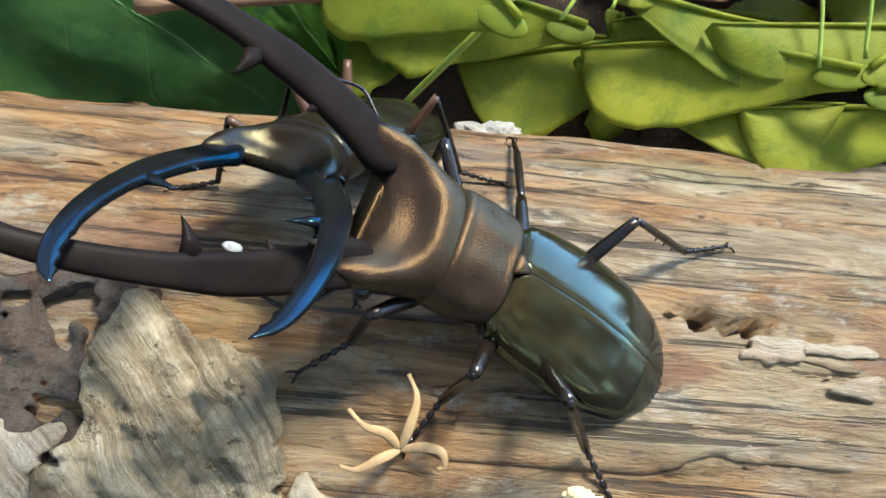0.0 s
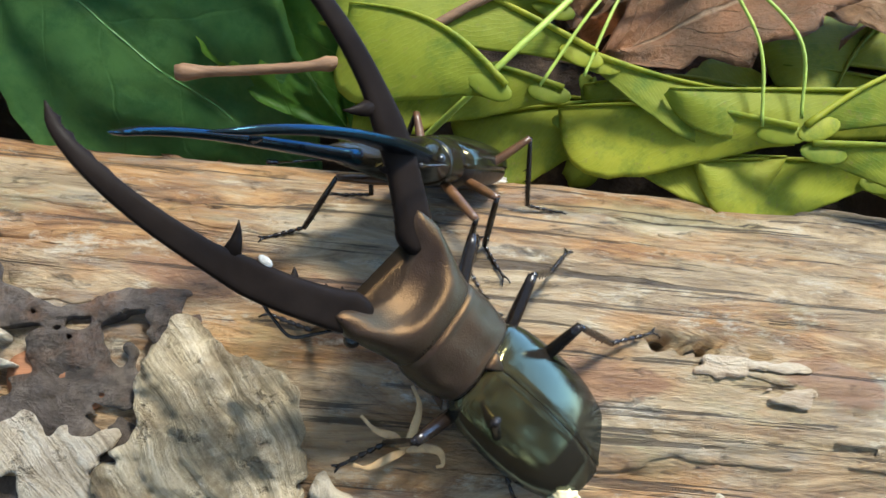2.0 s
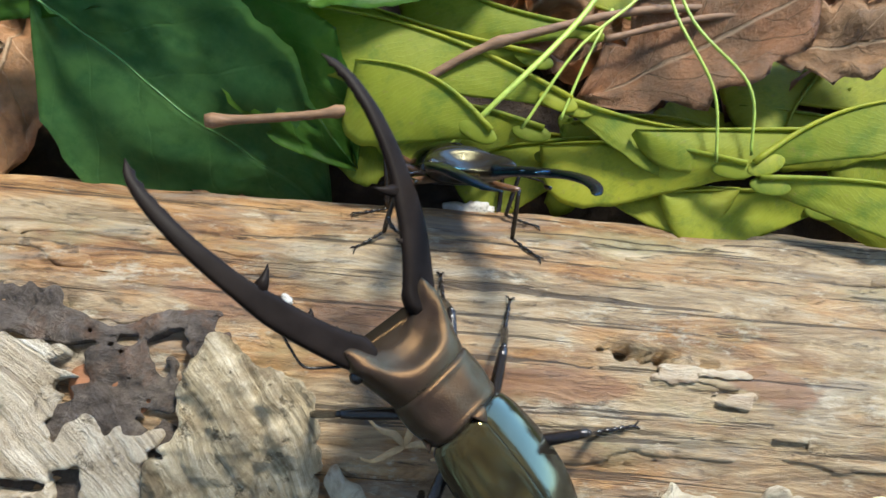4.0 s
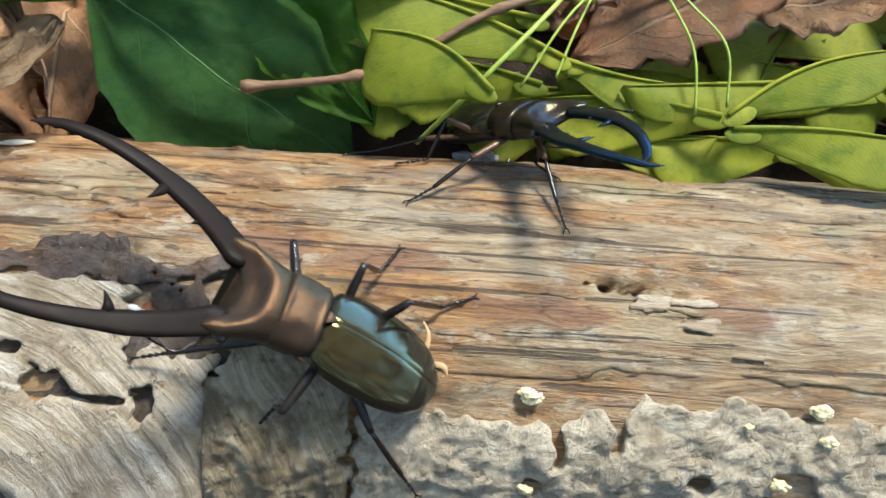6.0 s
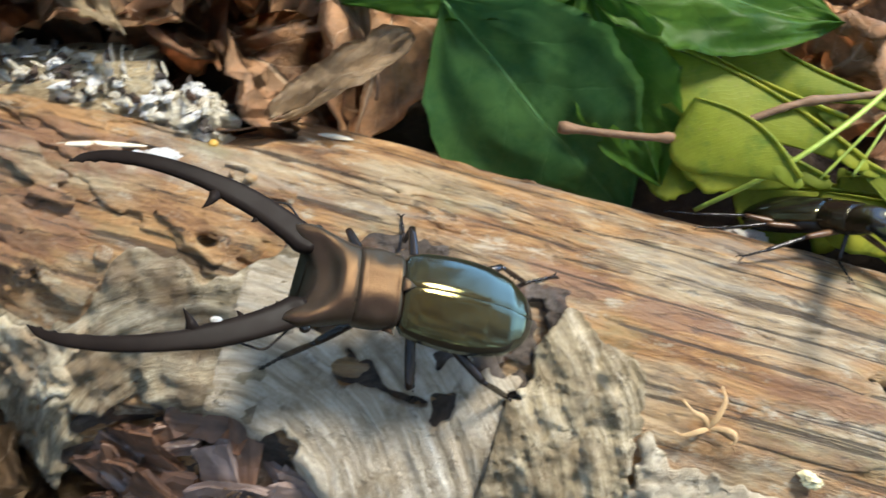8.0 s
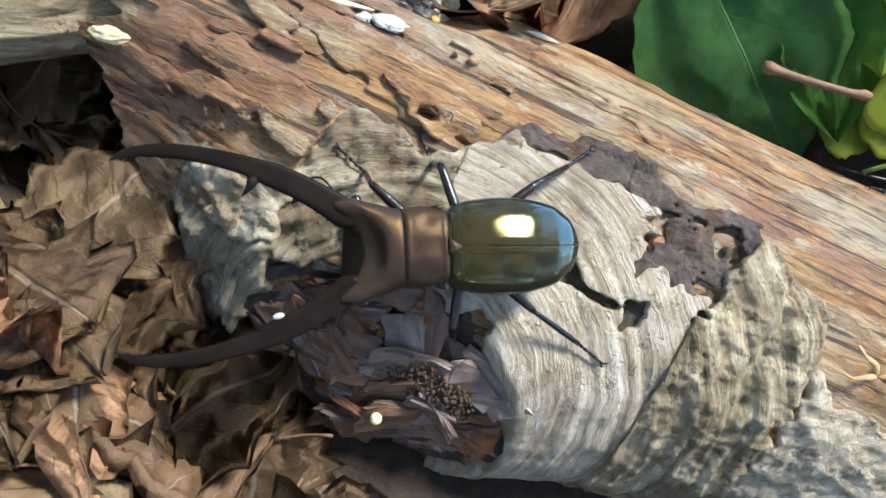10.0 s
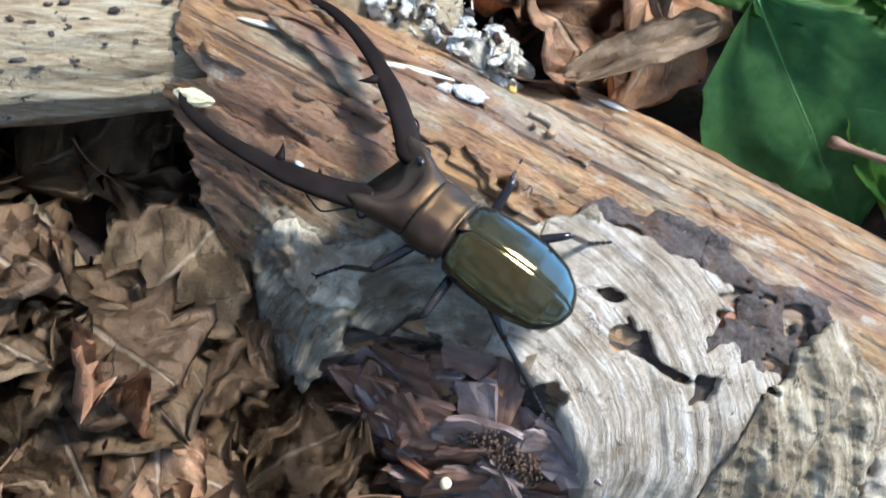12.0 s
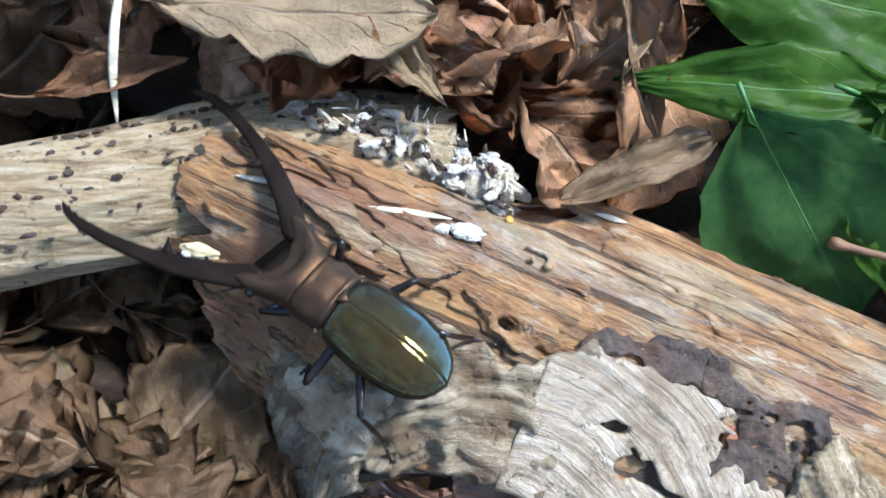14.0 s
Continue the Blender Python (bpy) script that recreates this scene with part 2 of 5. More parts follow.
def make_canopy():
    """Unseen leaves overhead: dark from below, letting some daylight through as fill."""
    n = Nodes("far_foliage")
    a = n.noise(n.coords((0.05, 0.05, 0.05)), 1.0, 8, 0.7)
    c = n.ramp(a, [(0.38, (0.04, 0.045, 0.02)), (0.6, (0.16, 0.17, 0.07))])
    m = n.done(c, 0.8)
    tr = n.add("ShaderNodeBsdfTranslucent", Color=n.ramp(a, [(0.36, (0.11, 0.097, 0.065)), (0.60, (0.60, 0.54, 0.40))]))
    ms = n.add("ShaderNodeMixShader", Fac=0.6)
    n.put(ms.inputs[1], n.b.outputs[0])
    n.put(ms.inputs[2], tr.outputs[0])
    n.put(n.t.nodes["Material Output"].inputs[0], ms.outputs[0])
    return m


def make_shell(name, colour, rough, ior, film, film_ior=1.45, relief=0.15):
    """Beetle cuticle: a dark body under a thin clear layer that gives copper seen straight on and blue at a slant."""
    n = Nodes(name)
    a = n.noise(n.coords((45, 45, 45)), 1.0, 3, 0.6)
    b = n.noise(n.coords((1.5, 1.5, 1.5)), 1.0, 5, 0.65)
    lo = tuple(v * 0.6 for v in colour)
    c = n.mix(n.ramp(b, [(0.35, (0.0,)), (0.65, (1.0,))]), lo, colour)
    n.bump(n.math("ADD", n.math("MULTIPLY", a, 0.4), b), relief, 0.02)
    r = n.ramp(b, [(0.3, (rough * 0.8,)), (0.7, (rough * 1.25,))])
    m = n.done(c, r, 0.0)
    n.b.inputs["IOR"].default_value = ior
    n.b.inputs["Thin Film Thickness"].default_value = film
    n.b.inputs["Thin Film IOR"].default_value = film_ior
    return m


M_CORE = make_core_wood()
M_GREYBARK = make_bark("grey_bark", (0.20, 0.16, 0.115), (0.50, 0.435, 0.33), (0.70, 0.635, 0.51), (1.8, 1.6, 1.6), (0.33, 0.27, 0.18), 0.57)
M_PALE = make_bark("pale_fibrous_wood", (0.15, 0.11, 0.072), (0.47, 0.40, 0.295), (0.72, 0.665, 0.57), (5.5, 0.4, 1.0), (0.26, 0.205, 0.13), 0.545, True, 0.35)
M_FLAKE = make_bark("old_bark_flake", (0.075, 0.058, 0.035), (0.40, 0.335, 0.22), (0.68, 0.61, 0.47), (4.2, 0.5, 1.0), (0.17, 0.125, 0.07), 0.50, True, 0.6)
M_MOSSBARK = make_bark("lichened_bark", (0.055, 0.042, 0.027), (0.31, 0.26, 0.175), (0.60, 0.54, 0.41), (3.6, 0.6, 1.0), (0.15, 0.10, 0.055), 0.52, True, 0.6)
M_CHIP = make_bark("pale_chip", (0.22, 0.15, 0.10), (0.48, 0.38, 0.27), (0.66, 0.58, 0.45), (0.8, 3.0, 3.0), (0.40, 0.20, 0.10), 0.60)
M_ASH = make_bark("bleached_rotten_wood", (0.20, 0.16, 0.11), (0.62, 0.55, 0.42), (0.88, 0.83, 0.71), (2.4, 2.4, 2.4), (0.35, 0.31, 0.24), 0.6)
M_CREAM = make_bark("cream_bark_flake", (0.24, 0.18, 0.115), (0.50, 0.43, 0.31), (0.72, 0.66, 0.52), (1.2, 1.2, 1.2), (0.30, 0.20, 0.11), 0.55)
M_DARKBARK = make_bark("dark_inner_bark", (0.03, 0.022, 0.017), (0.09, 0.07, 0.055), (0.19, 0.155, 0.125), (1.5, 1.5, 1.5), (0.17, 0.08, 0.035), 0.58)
M_PALELOG = make_bark("mottled_pale_wood", (0.16, 0.10, 0.05), (0.46, 0.365, 0.22), (0.70, 0.62, 0.45), (0.5, 5.0, 5.0), (0.30, 0.22, 0.12), 0.60, False, 1.0, -27.0, (0.045, 0.04, 0.035))
M_DARKLEAF = make_leaf("dark_green_leaf", (0.055, 0.15, 0.018), (0.15, 0.29, 0.038), (0.30, 0.42, 0.12), 0.45, 0.4)
M_TEALLEAF = make_leaf("blue_green_leaf", (0.050, 0.15, 0.045), (0.15, 0.30, 0.085), (0.20, 0.36, 0.11), 0.42, 0.35)
M_RIB = make_plain("green_midrib", (0.075, 0.20, 0.045), 0.5, 0.25)
M_SAMARA = make_samara()
M_STALK = make_plain("green_stalk", (0.32, 0.42, 0.06), 0.5, 0.25)
# tone raised to put light into the back litter's colour
M_DRY = make_dry_leaf("dry_leaf", 0.08, (1.2, 1.15, 1.1))
M_PALELEAF = make_dry_leaf("bleached_dry_leaf", 0.85)
# tone lowered: the log's shade is put into the front litter's colour
M_SHADEDLEAF = make_dry_leaf("shaded_tan_dry_leaf", 0.12, (0.47, 0.49, 0.42))
M_BUFF = make_dry_leaf("buff_dry_leaf", 0.40)
M_SOIL = make_soil()
M_FRASS = make_plain("brown_frass", (0.07, 0.04, 0.02), 0.9, 0.6, (8, 8, 8))
M_TWIG = make_plain("brown_twig", (0.17, 0.095, 0.048), 0.7, 0.4, (2, 8, 8))
M_CHITIN = make_plain("black_chitin", (0.014, 0.010, 0.008), 0.35, 0.3)
M_LEG = make_plain("dark_leg", (0.011, 0.007, 0.005), 0.24, 0.35)
M_BROWNLEG = make_plain("brown_leg", (0.10, 0.048, 0.02), 0.34, 0.6)
M_EYE = make_plain("glossy_eye", (0.01, 0.009, 0.008), 0.08, 0.1)
M_TUFT = make_plain("golden_bristle", (0.50, 0.31, 0.06), 0.5, 0.3)
M_CRUMB = make_plain("pale_crumb", (0.74, 0.63, 0.36), 0.8, 0.4)
M_WHITE = make_bark("chalky_white", (0.48, 0.44, 0.37), (0.76, 0.73, 0.66), (0.84, 0.82, 0.77), (3, 3, 3), (0.60, 0.55, 0.45), 0.62, False, 1.0, 0.0, (0.07, 0.06, 0.05))
M_CHUNK = make_plain("damp_bark_chunk", (0.185, 0.135, 0.115), 0.30, 0.6, (1.5, 1.5, 1.5), 0.0, 0.1)
M_CHUNKBROWN = make_plain("damp_brown_chunk", (0.14, 0.075, 0.045), 0.42, 0.6, (1.2, 4, 4), 0.0, 0.12)
M_ORANGE = make_plain("fresh_orange_wood", (0.21, 0.09, 0.038), 0.7, 0.5, (0.6, 4, 4), 0.0, 0.06)
M_SPLINTER = make_plain("bleached_splinter", (0.66, 0.60, 0.45), 0.8, 0.35, (1, 6, 6), 0.0, 0.05)
M_FOLIAGE = make_canopy()
M_STRAW = make_plain("dry_straw", (0.52, 0.34, 0.16), 0.7, 0.3)
M_ELYTRA = make_shell("copper_teal_elytra", (0.016, 0.013, 0.010), 0.07, 1.73, 218, 1.45)
M_PRON = make_shell("bronze_pronotum", (0.032, 0.022, 0.017), 0.33, 1.48, 262, 1.36, relief=0.8)
M_MAND = make_shell("dark_bronze_mandible", (0.014, 0.010, 0.008), 0.40, 1.13, 0, 1.12)
M_BLUEMAND = make_shell("blue_violet_mandible", (0.010, 0.009, 0.009), 0.20, 1.52, 200, 1.24)
M_DARKELYTRA = make_shell("dark_bronze_green_elytra", (0.014, 0.012, 0.009), 0.13, 1.6, 225, 1.42)
M_DARKPRON = make_shell("black_brown_pronotum", (0.016, 0.010, 0.007), 0.20, 1.42, 240, 1.33, relief=0.5)


# ---- mesh helpers; all shapes are written in centimetres ----
def mesh_of(bm, name, material, smooth=True):
    bmesh.ops.scale(bm, vec=(CM, CM, CM), verts=bm.verts)
    me = bpy.data.meshes.new(name)
    bm.to_mesh(me)
    bm.free()
    me.materials.append(material)
    if smooth:
        me.polygons.foreach_set("use_smooth", [True] * len(me.polygons))
    return me


def part(name, bm, material, parent=None, label="", smooth=True):
    ob = new(name, mesh_of(bm, name, material, smooth))
    ob.parent = parent
    return tagged(ob, label)


def empty(name, label, category, m=None, group="", kind=""):
    ob = new(name)
    ob.empty_display_size = 0.005
    if m is not None:
        ob.matrix_basis = m
    return tagged(ob, label, category, group, kind)


def vnoise(x, y, z=0.0, octaves=3):
    return noise.fractal((x, y, z), 0.6, 2.1, octaves)


def lerp_table(x, table):
    return float(np.interp(x, [a for a, _ in table], [b for _, b in table]))


def tube(path, radii, sides=8, caps=True, squash=1.0, bm=None):
    """A swept tube along points with a radius at each; squash flattens it upwards."""
    bm = bm or bmesh.new()
    pts = [Vector(p) for p in path]
    rings = []
    up0 = Vector((0, 0, 1))
    for k, p in enumerate(pts):
        d = (pts[min(k + 1, len(pts) - 1)] - pts[max(k - 1, 0)]).normalized()
        side = d.cross(up0)
        side = side.normalized() if side.length > 1e-4 else Vector((1, 0, 0))
        up = side.cross(d)
        rings.append([bm.verts.new(p + radii[k] * (math.cos(a) * side + math.sin(a) * squash * up)) for a in (2 * math.pi * j / sides for j in range(sides))])
    for a, b in zip(rings, rings[1:]):
        for j in range(sides):
            bm.faces.new((a[j], a[(j + 1) % sides], b[(j + 1) % sides], b[j]))
    if caps:
        bm.faces.new(list(reversed(rings[0])))
        bm.faces.new(rings[-1])
    return bm


def smooth_path(points, n):
    """Catmull-Rom through the points, n samples."""
    p = [Vector(q) for q in points]
    p = [2 * p[0] - p[1], *p, 2 * p[-1] - p[-2]]
    out = []
    for k in range(n):
        u = k / (n - 1) * (len(p) - 3)
        i = min(int(u), len(p) - 4)
        f = u - i
        a, b, c, d = p[i:i + 4]
        out.append(0.5 * (2 * b + (c - a) * f + (2 * a - 5 * b + 4 * c - d) * f * f + (3 * b - a - 3 * c + d) * f ** 3))
    return out


# ---- the log: axis along x ----
LOG_R, LOG_Z = 4.607, 4.007
X_RIGHT = 34.0


def bulge(x, th):
    return 2.2 * math.exp(-((x + 8.3) / 4.2) ** 2 - ((th + 88) / (32 if th > -88 else 60)) ** 2)


def crater(x, th):
    return math.hypot((x + 8.65) / 3.1, (th + 83) * math.pi / 180 * 6.3 / 2.95)


def smoothstep(a, b, v):
    u = min(1.0, max(0.0, (v - a) / (b - a)))
    return u * u * (3 - 2 * u)


RIDGE = [(-18, 2), (-14, 8), (-11, 16), (-9, 40), (-7, 120)]


def log_r(x, th):
    """Radius of the bare log at x (cm) and th (degrees from the top, towards +y)."""
    r = LOG_R + bulge(x, th)
    r += 0.10 * vnoise(x * 0.18, th * 0.03, 3.1)
    r -= 0.8 * (1 - smoothstep(0.72, 1.08, crater(x, th)))
    r -= 1.15 * smoothstep(11.8, 17.0, -x) * (1 - 0.8 * smoothstep(-48, -12, th))
    if x < -7 and th > -10:
        r -= 2.2 * smoothstep(0, 45, th - lerp_table(x, RIDGE)) * (1 - smoothstep(120, 170, th))
    if th > 0:
        # a shoulder along the back, then a flatter rear face
        r += (0.14 * math.exp(-((th - 35) / 10) ** 2) - 0.5 * smoothstep(40, 60, th)) * smoothstep(-13, -8, x)
        r += 0.018 * min(12.0, max(-8.0, x)) * smoothstep(15, 40, th) * (1 - smoothstep(100, 150, th))
        r -= 0.5 * smoothstep(-9.5, -11.5, x) * smoothstep(5, 20, th) * (1 - smoothstep(60, 110, th)) if x < -9.5 else 0.0
    return r


def on_log(x, th, h=0.0):
    a = radians(th)
    r = log_r(x, th) + h
    return Vector((x, r * math.sin(a), LOG_Z + r * math.cos(a)))


END = [(-180, -14), (-109, -14.0), (-87, -15.3), (-66, -15.9), (-58, -16.6), (-50, -17.0), (-39, -17.4), (-30, -16.7), (-26, -17.4), (-16, -17.8), (-4, -17.5), (20, -17), (60, -16), (180, -14)]


HOLES = [(4.25, -7, 0.14), (4.9, -7.6, 0.11), (4.55, -8.3, 0.07), (5.7, -9.0, 0.07), (-8.6, 24, 0.10), (-10.0, -20, 0.12)]


def grain_relief(x, th):
    s = th * math.pi / 180 * LOG_R
    g = vnoise(x * 0.10, s * 2.3 + 0.5 * vnoise(x * 0.25, s * 0.5), 1.7, 4)
    crack = vnoise(x * 0.07 + 9, s * 1.1, 5.0, 3)
    d = 0.055 * g
    if abs(crack) < 0.05:
        d -= 0.09 * (1 - abs(crack) / 0.05)
    for a, b, r in HOLES:
        q = math.hypot((x - a) * (0.75 + 0.5 * vnoise(x * 3, th * 0.3, a)), (th - b) * 0.08)
        if q < r * 1.5:
            d -= 0.55 * (1 - smoothstep(r * 0.6, r * 1.4, q))
    return d


def build_log():
    log = empty("log", "weathered fallen log with orange-brown grain and peeling bark", "log")
    ths = [-130 + 1.0 * k for k in range(191)] + [60 + 11.5 * k for k in range(1, 15)]
    bm = bmesh.new()
    cols = []
    us = [k / 400 for k in range(308)] + [0.77 + 0.23 * k / 14 for k in range(15)]
    for th in ths:
        e = lerp_table(th, END) + 0.45 * vnoise(th * 0.11, 0.3, 0, 4)
        col = []
        for u in us:
            x = e + u * (X_RIGHT - e) * (0.55 + 0.45 * u)
            q = on_log(x, th, grain_relief(x, th) if -135 < th < 70 else 0)
            col.append(bm.verts.new(q))
        cols.append(col)
    n = len(cols)
    for i in range(n):
        a, b = cols[i], cols[(i + 1) % n]
        for j in range(len(us) - 1):
            bm.faces.new((a[j], a[j + 1], b[j + 1], b[j]))
    for j, dx in ((0, 1.2), (len(us) - 1, 0)):
        mid = bm.verts.new((sum(c[j].co.x for c in cols) / n + dx, 0, LOG_Z))
        for i in range(n):
            a, b = cols[i][j], cols[(i + 1) % n][j]
            bm.faces.new((b, a, mid) if j else (a, b, mid))
    bmesh.ops.recalc_face_normals(bm, faces=bm.faces)
    part("trunk", bm, M_CORE, log)
    return log


def shell_plate(name, log, material, xr, tr, step, keep, height, label="", drop=0.3):
    """A raised sheet that follows the log between x and th limits, kept where keep(x, th) is true."""
    bm = bmesh.new()
    uvl = bm.loops.layers.uv.new("UVMap")
    nx = int((xr[1] - xr[0]) / step) + 1
    dth = step / LOG_R * 180 / math.pi * 0.8
    nt = int((tr[1] - tr[0]) / dth) + 1
    grid, uvs = {}, {}
    for i in range(nx):
        for j in range(nt):
            x, th = xr[0] + i * step, tr[0] + j * dth
            jx = x + 0.3 * step * vnoise(x * 9, th * 2, 2)
            jt = th + 0.3 * dth * vnoise(x * 9, th * 2, 7)
            if keep(jx, jt):
                v = bm.verts.new(on_log(jx, jt, height(jx, jt)))
                grid[i, j] = v
                uvs[v] = fibre(jx, jt)
    for (i, j), v in grid.items():
        q = [grid.get(k) for k in ((i + 1, j), (i + 1, j + 1), (i, j + 1))]
        if all(q):
            bm.faces.new((v, *q))
    lone = [v for v in bm.verts if not v.link_faces]
    for v in lone:
        uvs.pop(v, None)
    bmesh.ops.delete(bm, geom=lone, context="VERTS")
    rim = [e for e in bm.edges if e.is_boundary]
    near = {}
    for e in rim:
        for a, b in (e.verts, reversed(e.verts)):
            near.setdefault(a, []).append(b)
    for _ in range(3):
        moved = {v: (v.co + sum((o.co for o in os), Vector()) / len(os)) / 2 for v, os in near.items()}
        for v, co in moved.items():
            v.co = co
    for f in bm.faces:
        for l in f.loops:
            l[uvl].uv = uvs[l.vert]
    out = bmesh.ops.extrude_edge_only(bm, edges=rim)
    axis = Vector((0, 0, LOG_Z))
    for v in [g for g in out["geom"] if isinstance(g, bmesh.types.BMVert)]:
        inward = axis - Vector((0, v.co.y, v.co.z))
        v.co += inward.normalized() * drop
    bmesh.ops.recalc_face_normals(bm, faces=bm.faces)
    return part(name, bm, material, log, label)


def fibre(x, th):
    """Fibre coordinates: distance from the knot, and the way round it."""
    s = (th + 83) * math.pi / 180 * 5.6
    return math.hypot(x + 8.5, s * 0.9) + 0.13 * vnoise(x * 0.4, th * 0.04, 2.2) + 0.02 * vnoise(x * 2.1, th * 0.2, 7.7, 3), math.atan2(s, x + 8.5) * 3


EDGE = [(-18, -64), (-16, -64), (-14.6, -58), (-13.6, -50), (-12.8, -52), (-12, -45), (-11.6, -29), (-10.4, -24), (-10, -29), (-9.4, -26), (-8.6, -20),
        (-8, -10), (-7.3, -12), (-6.2, -5), (-4.3, -12), (-2.9, -7), (-1.9, -12), (-1.0, -20), (-0.9, -32), (0.3, -40), (1.1, -41), (1.9, -42),
        (3.4, -41), (4.5, -40), (5.1, -33), (6.1, -36), (6.7, -33), (8, -36), (9.8, -39), (16, -38), (34, -36)]


def edge(x, th, jag=3.0):
    return lerp_table(x, EDGE) + jag * vnoise(x * 1.7, 4.0, 0.5, 4) + 0.5 * jag * vnoise(x * 5.5, th * 0.12, 2.5, 3)


def build_bark(log):
    hole = lambda x, th: crater(x, th) < 1.0 + 0.16 * vnoise(x * 0.9, th * 0.07, 6, 4)
    rough = lambda x, th, k=0.12: k * vnoise(x * 0.8, th * 0.07, 9.0, 5)
    spot = lambda x, th, a, b, r: math.hypot(x - a, (th - b) * 0.09) < r * (1 + 0.5 * vnoise(x * 2.5, th * 0.2, 4, 4))

    def rot(x, th):
        # ragged places where the sheet has rotted through
        d = min(math.hypot((x + 6.4) / 0.5, (th + 40) / 4.2), math.hypot((x + 5.5) / 0.8, (th + 42.5) / 1.3), math.hypot((x + 4.6) / 0.28, (th + 43) / 5.0), math.hypot((x + 7.2) / 0.35, (th + 33) / 1.5))
        return d < 0.75 + 0.75 * vnoise(x * 2.2, th * 0.25, 4, 4)

    def ridges(x, th):
        r, a = fibre(x, th)
        return 0.06 * vnoise(r * 4.0, a * 0.25, 1.0, 4)

    def crack(x, th, at, lo, hi):
        return lo < th < hi and abs(x - at - 0.12 * vnoise(th * 0.25, at)) < 0.05

    shell_plate("bark_sheet", log, M_GREYBARK, (-0.9, 15), (-110, -28), 0.08,
                lambda x, th: th < edge(x, th) and x > -0.6 + 0.3 * vnoise(th * 0.2, 1) and not (spot(x, th, 8.2, -56, 0.45) or spot(x, th, 6.3, -55, 0.2) or spot(x, th, 3.0, -60, 0.2) or crack(x, th, 3.4, -54, -40) or crack(x, th, 4.6, -49, -38)),
                lambda x, th: 0.17 + rough(x, th, 0.03) + 0.045 * round(2.6 * vnoise(x * 1.3, th * 0.11, 3, 5)) + 0.03 * vnoise(x * 5, th * 0.4, 3, 3), "grey flaking bark with cracks and bore holes")
    shell_plate("fibrous_sheet", log, M_PALE, (-9.0, -2.9), (-118, -8), 0.062,
                lambda x, th: th < min(edge(x, th), -15 + 4 * vnoise(x, 1)) - 1 and not hole(x, th) and x < -3.2 + 0.5 * vnoise(th * 0.15, 2)
                and not (x > -4.9 + 0.4 * vnoise(th * 0.3, 4) and th > -31 + 6 * vnoise(x * 1.5, 8, 0, 4)) and not rot(x, th),
                lambda x, th: 0.28 + ridges(x, th) + rough(x, th, 0.05), "pale silvery fibrous wood sheet with long ridges")
    shell_plate("flake", log, M_FLAKE, (-3.4, -0.4), (-110, -10), 0.06,
                lambda x, th: th < lerp_table(x, [(-3.2, -24), (-2.7, -12), (-2.4, -13), (-1.8, -17), (-0.9, -21), (-0.6, -36)]) + 3 * vnoise(x * 3, 2, 0, 4) and x > -3.1 + 0.3 * vnoise(th * 0.25, 5, 0, 4) - (0.9 if th < -36 else 0) and x < -0.65 + 0.25 * vnoise(th * 0.25, 9, 0, 4),
                lambda x, th: 0.38 + 1.3 * ridges(x, th) + rough(x, th, 0.16) - 0.22 * math.exp(-((x + 1.75 + 0.15 * vnoise(th * 0.15, 3)) / 0.14) ** 2) * smoothstep(-60, -50, th) + 0.04 * vnoise(x * 4, th * 0.35, 3, 4), "thick grey-brown bark flake standing proud")
    shell_plate("dark_bark", log, M_DARKBARK, (-5.7, -2.4), (-46, -6), 0.06,
                lambda x, th: th < edge(x, th) + 1 and th > -42 + 8 * vnoise(x * 1.2, 3, 0, 4) and vnoise(x * 0.9, th * 0.08, 11, 4) + 0.35 * vnoise(x * 4.5, th * 0.42, 2, 4) > -0.34, lambda x, th: 0.16 + rough(x, th, 0.2), "dark crumbling inner bark")
    shell_plate("mossy_bark", log, M_MOSSBARK, (-15.4, -8.0), (-118, -8), 0.09,
                lambda x, th: th < edge(x, th) and not hole(x, th) and x < -8.0 + 0.7 * vnoise(th * 0.1, 4, 0, 4) and x > -14.7 + 0.03 * (-th - 50) + 0.5 * vnoise(th * 0.15, 7, 0, 4) and not spot(x, th, -13.3, -60, 0.22),
                lambda x, th: 0.22 + rough(x, th, 0.2) + 2.0 * ridges(x, th) + 0.12 * vnoise(x * 2.2, th * 0.19, 5, 4), "lichen-grey bark around the knot hole")
    shell_plate("dark_bark", log, M_DARKBARK, (-9.5, -4.6), (-24, -2), 0.085,
                lambda x, th: th < edge(x, th) + 2 and th > -17 + 6 * vnoise(x * 1.3, 6, 0, 4), lambda x, th: 0.14 + rough(x, th, 0.2), "dark bark remnant at the edge of the bare wood")
    shell_plate("dark_bark", log, M_DARKBARK, (-7.4, -4.2), (-50, -30), 0.09, lambda x, th: True, lambda x, th: 0.03 + rough(x, th, 0.1), "dark rotten wood under the sheet")
    shell_plate("bare_patch", log, M_ORANGE, (-5.2, -3.2), (-36, -14), 0.12, lambda x, th: spot(x, th, -4.2, -24, 0.75), lambda x, th: 0.03, "exposed orange wood", 0.1)
    shell_plate("dark_bark", log, M_DARKBARK, (-12.4, -5.0), (-118, -46), 0.11, lambda x, th: crater(x, th) < 1.12, lambda x, th: 0.05 + rough(x, th, 0.25), "dark lining of the knot hole")
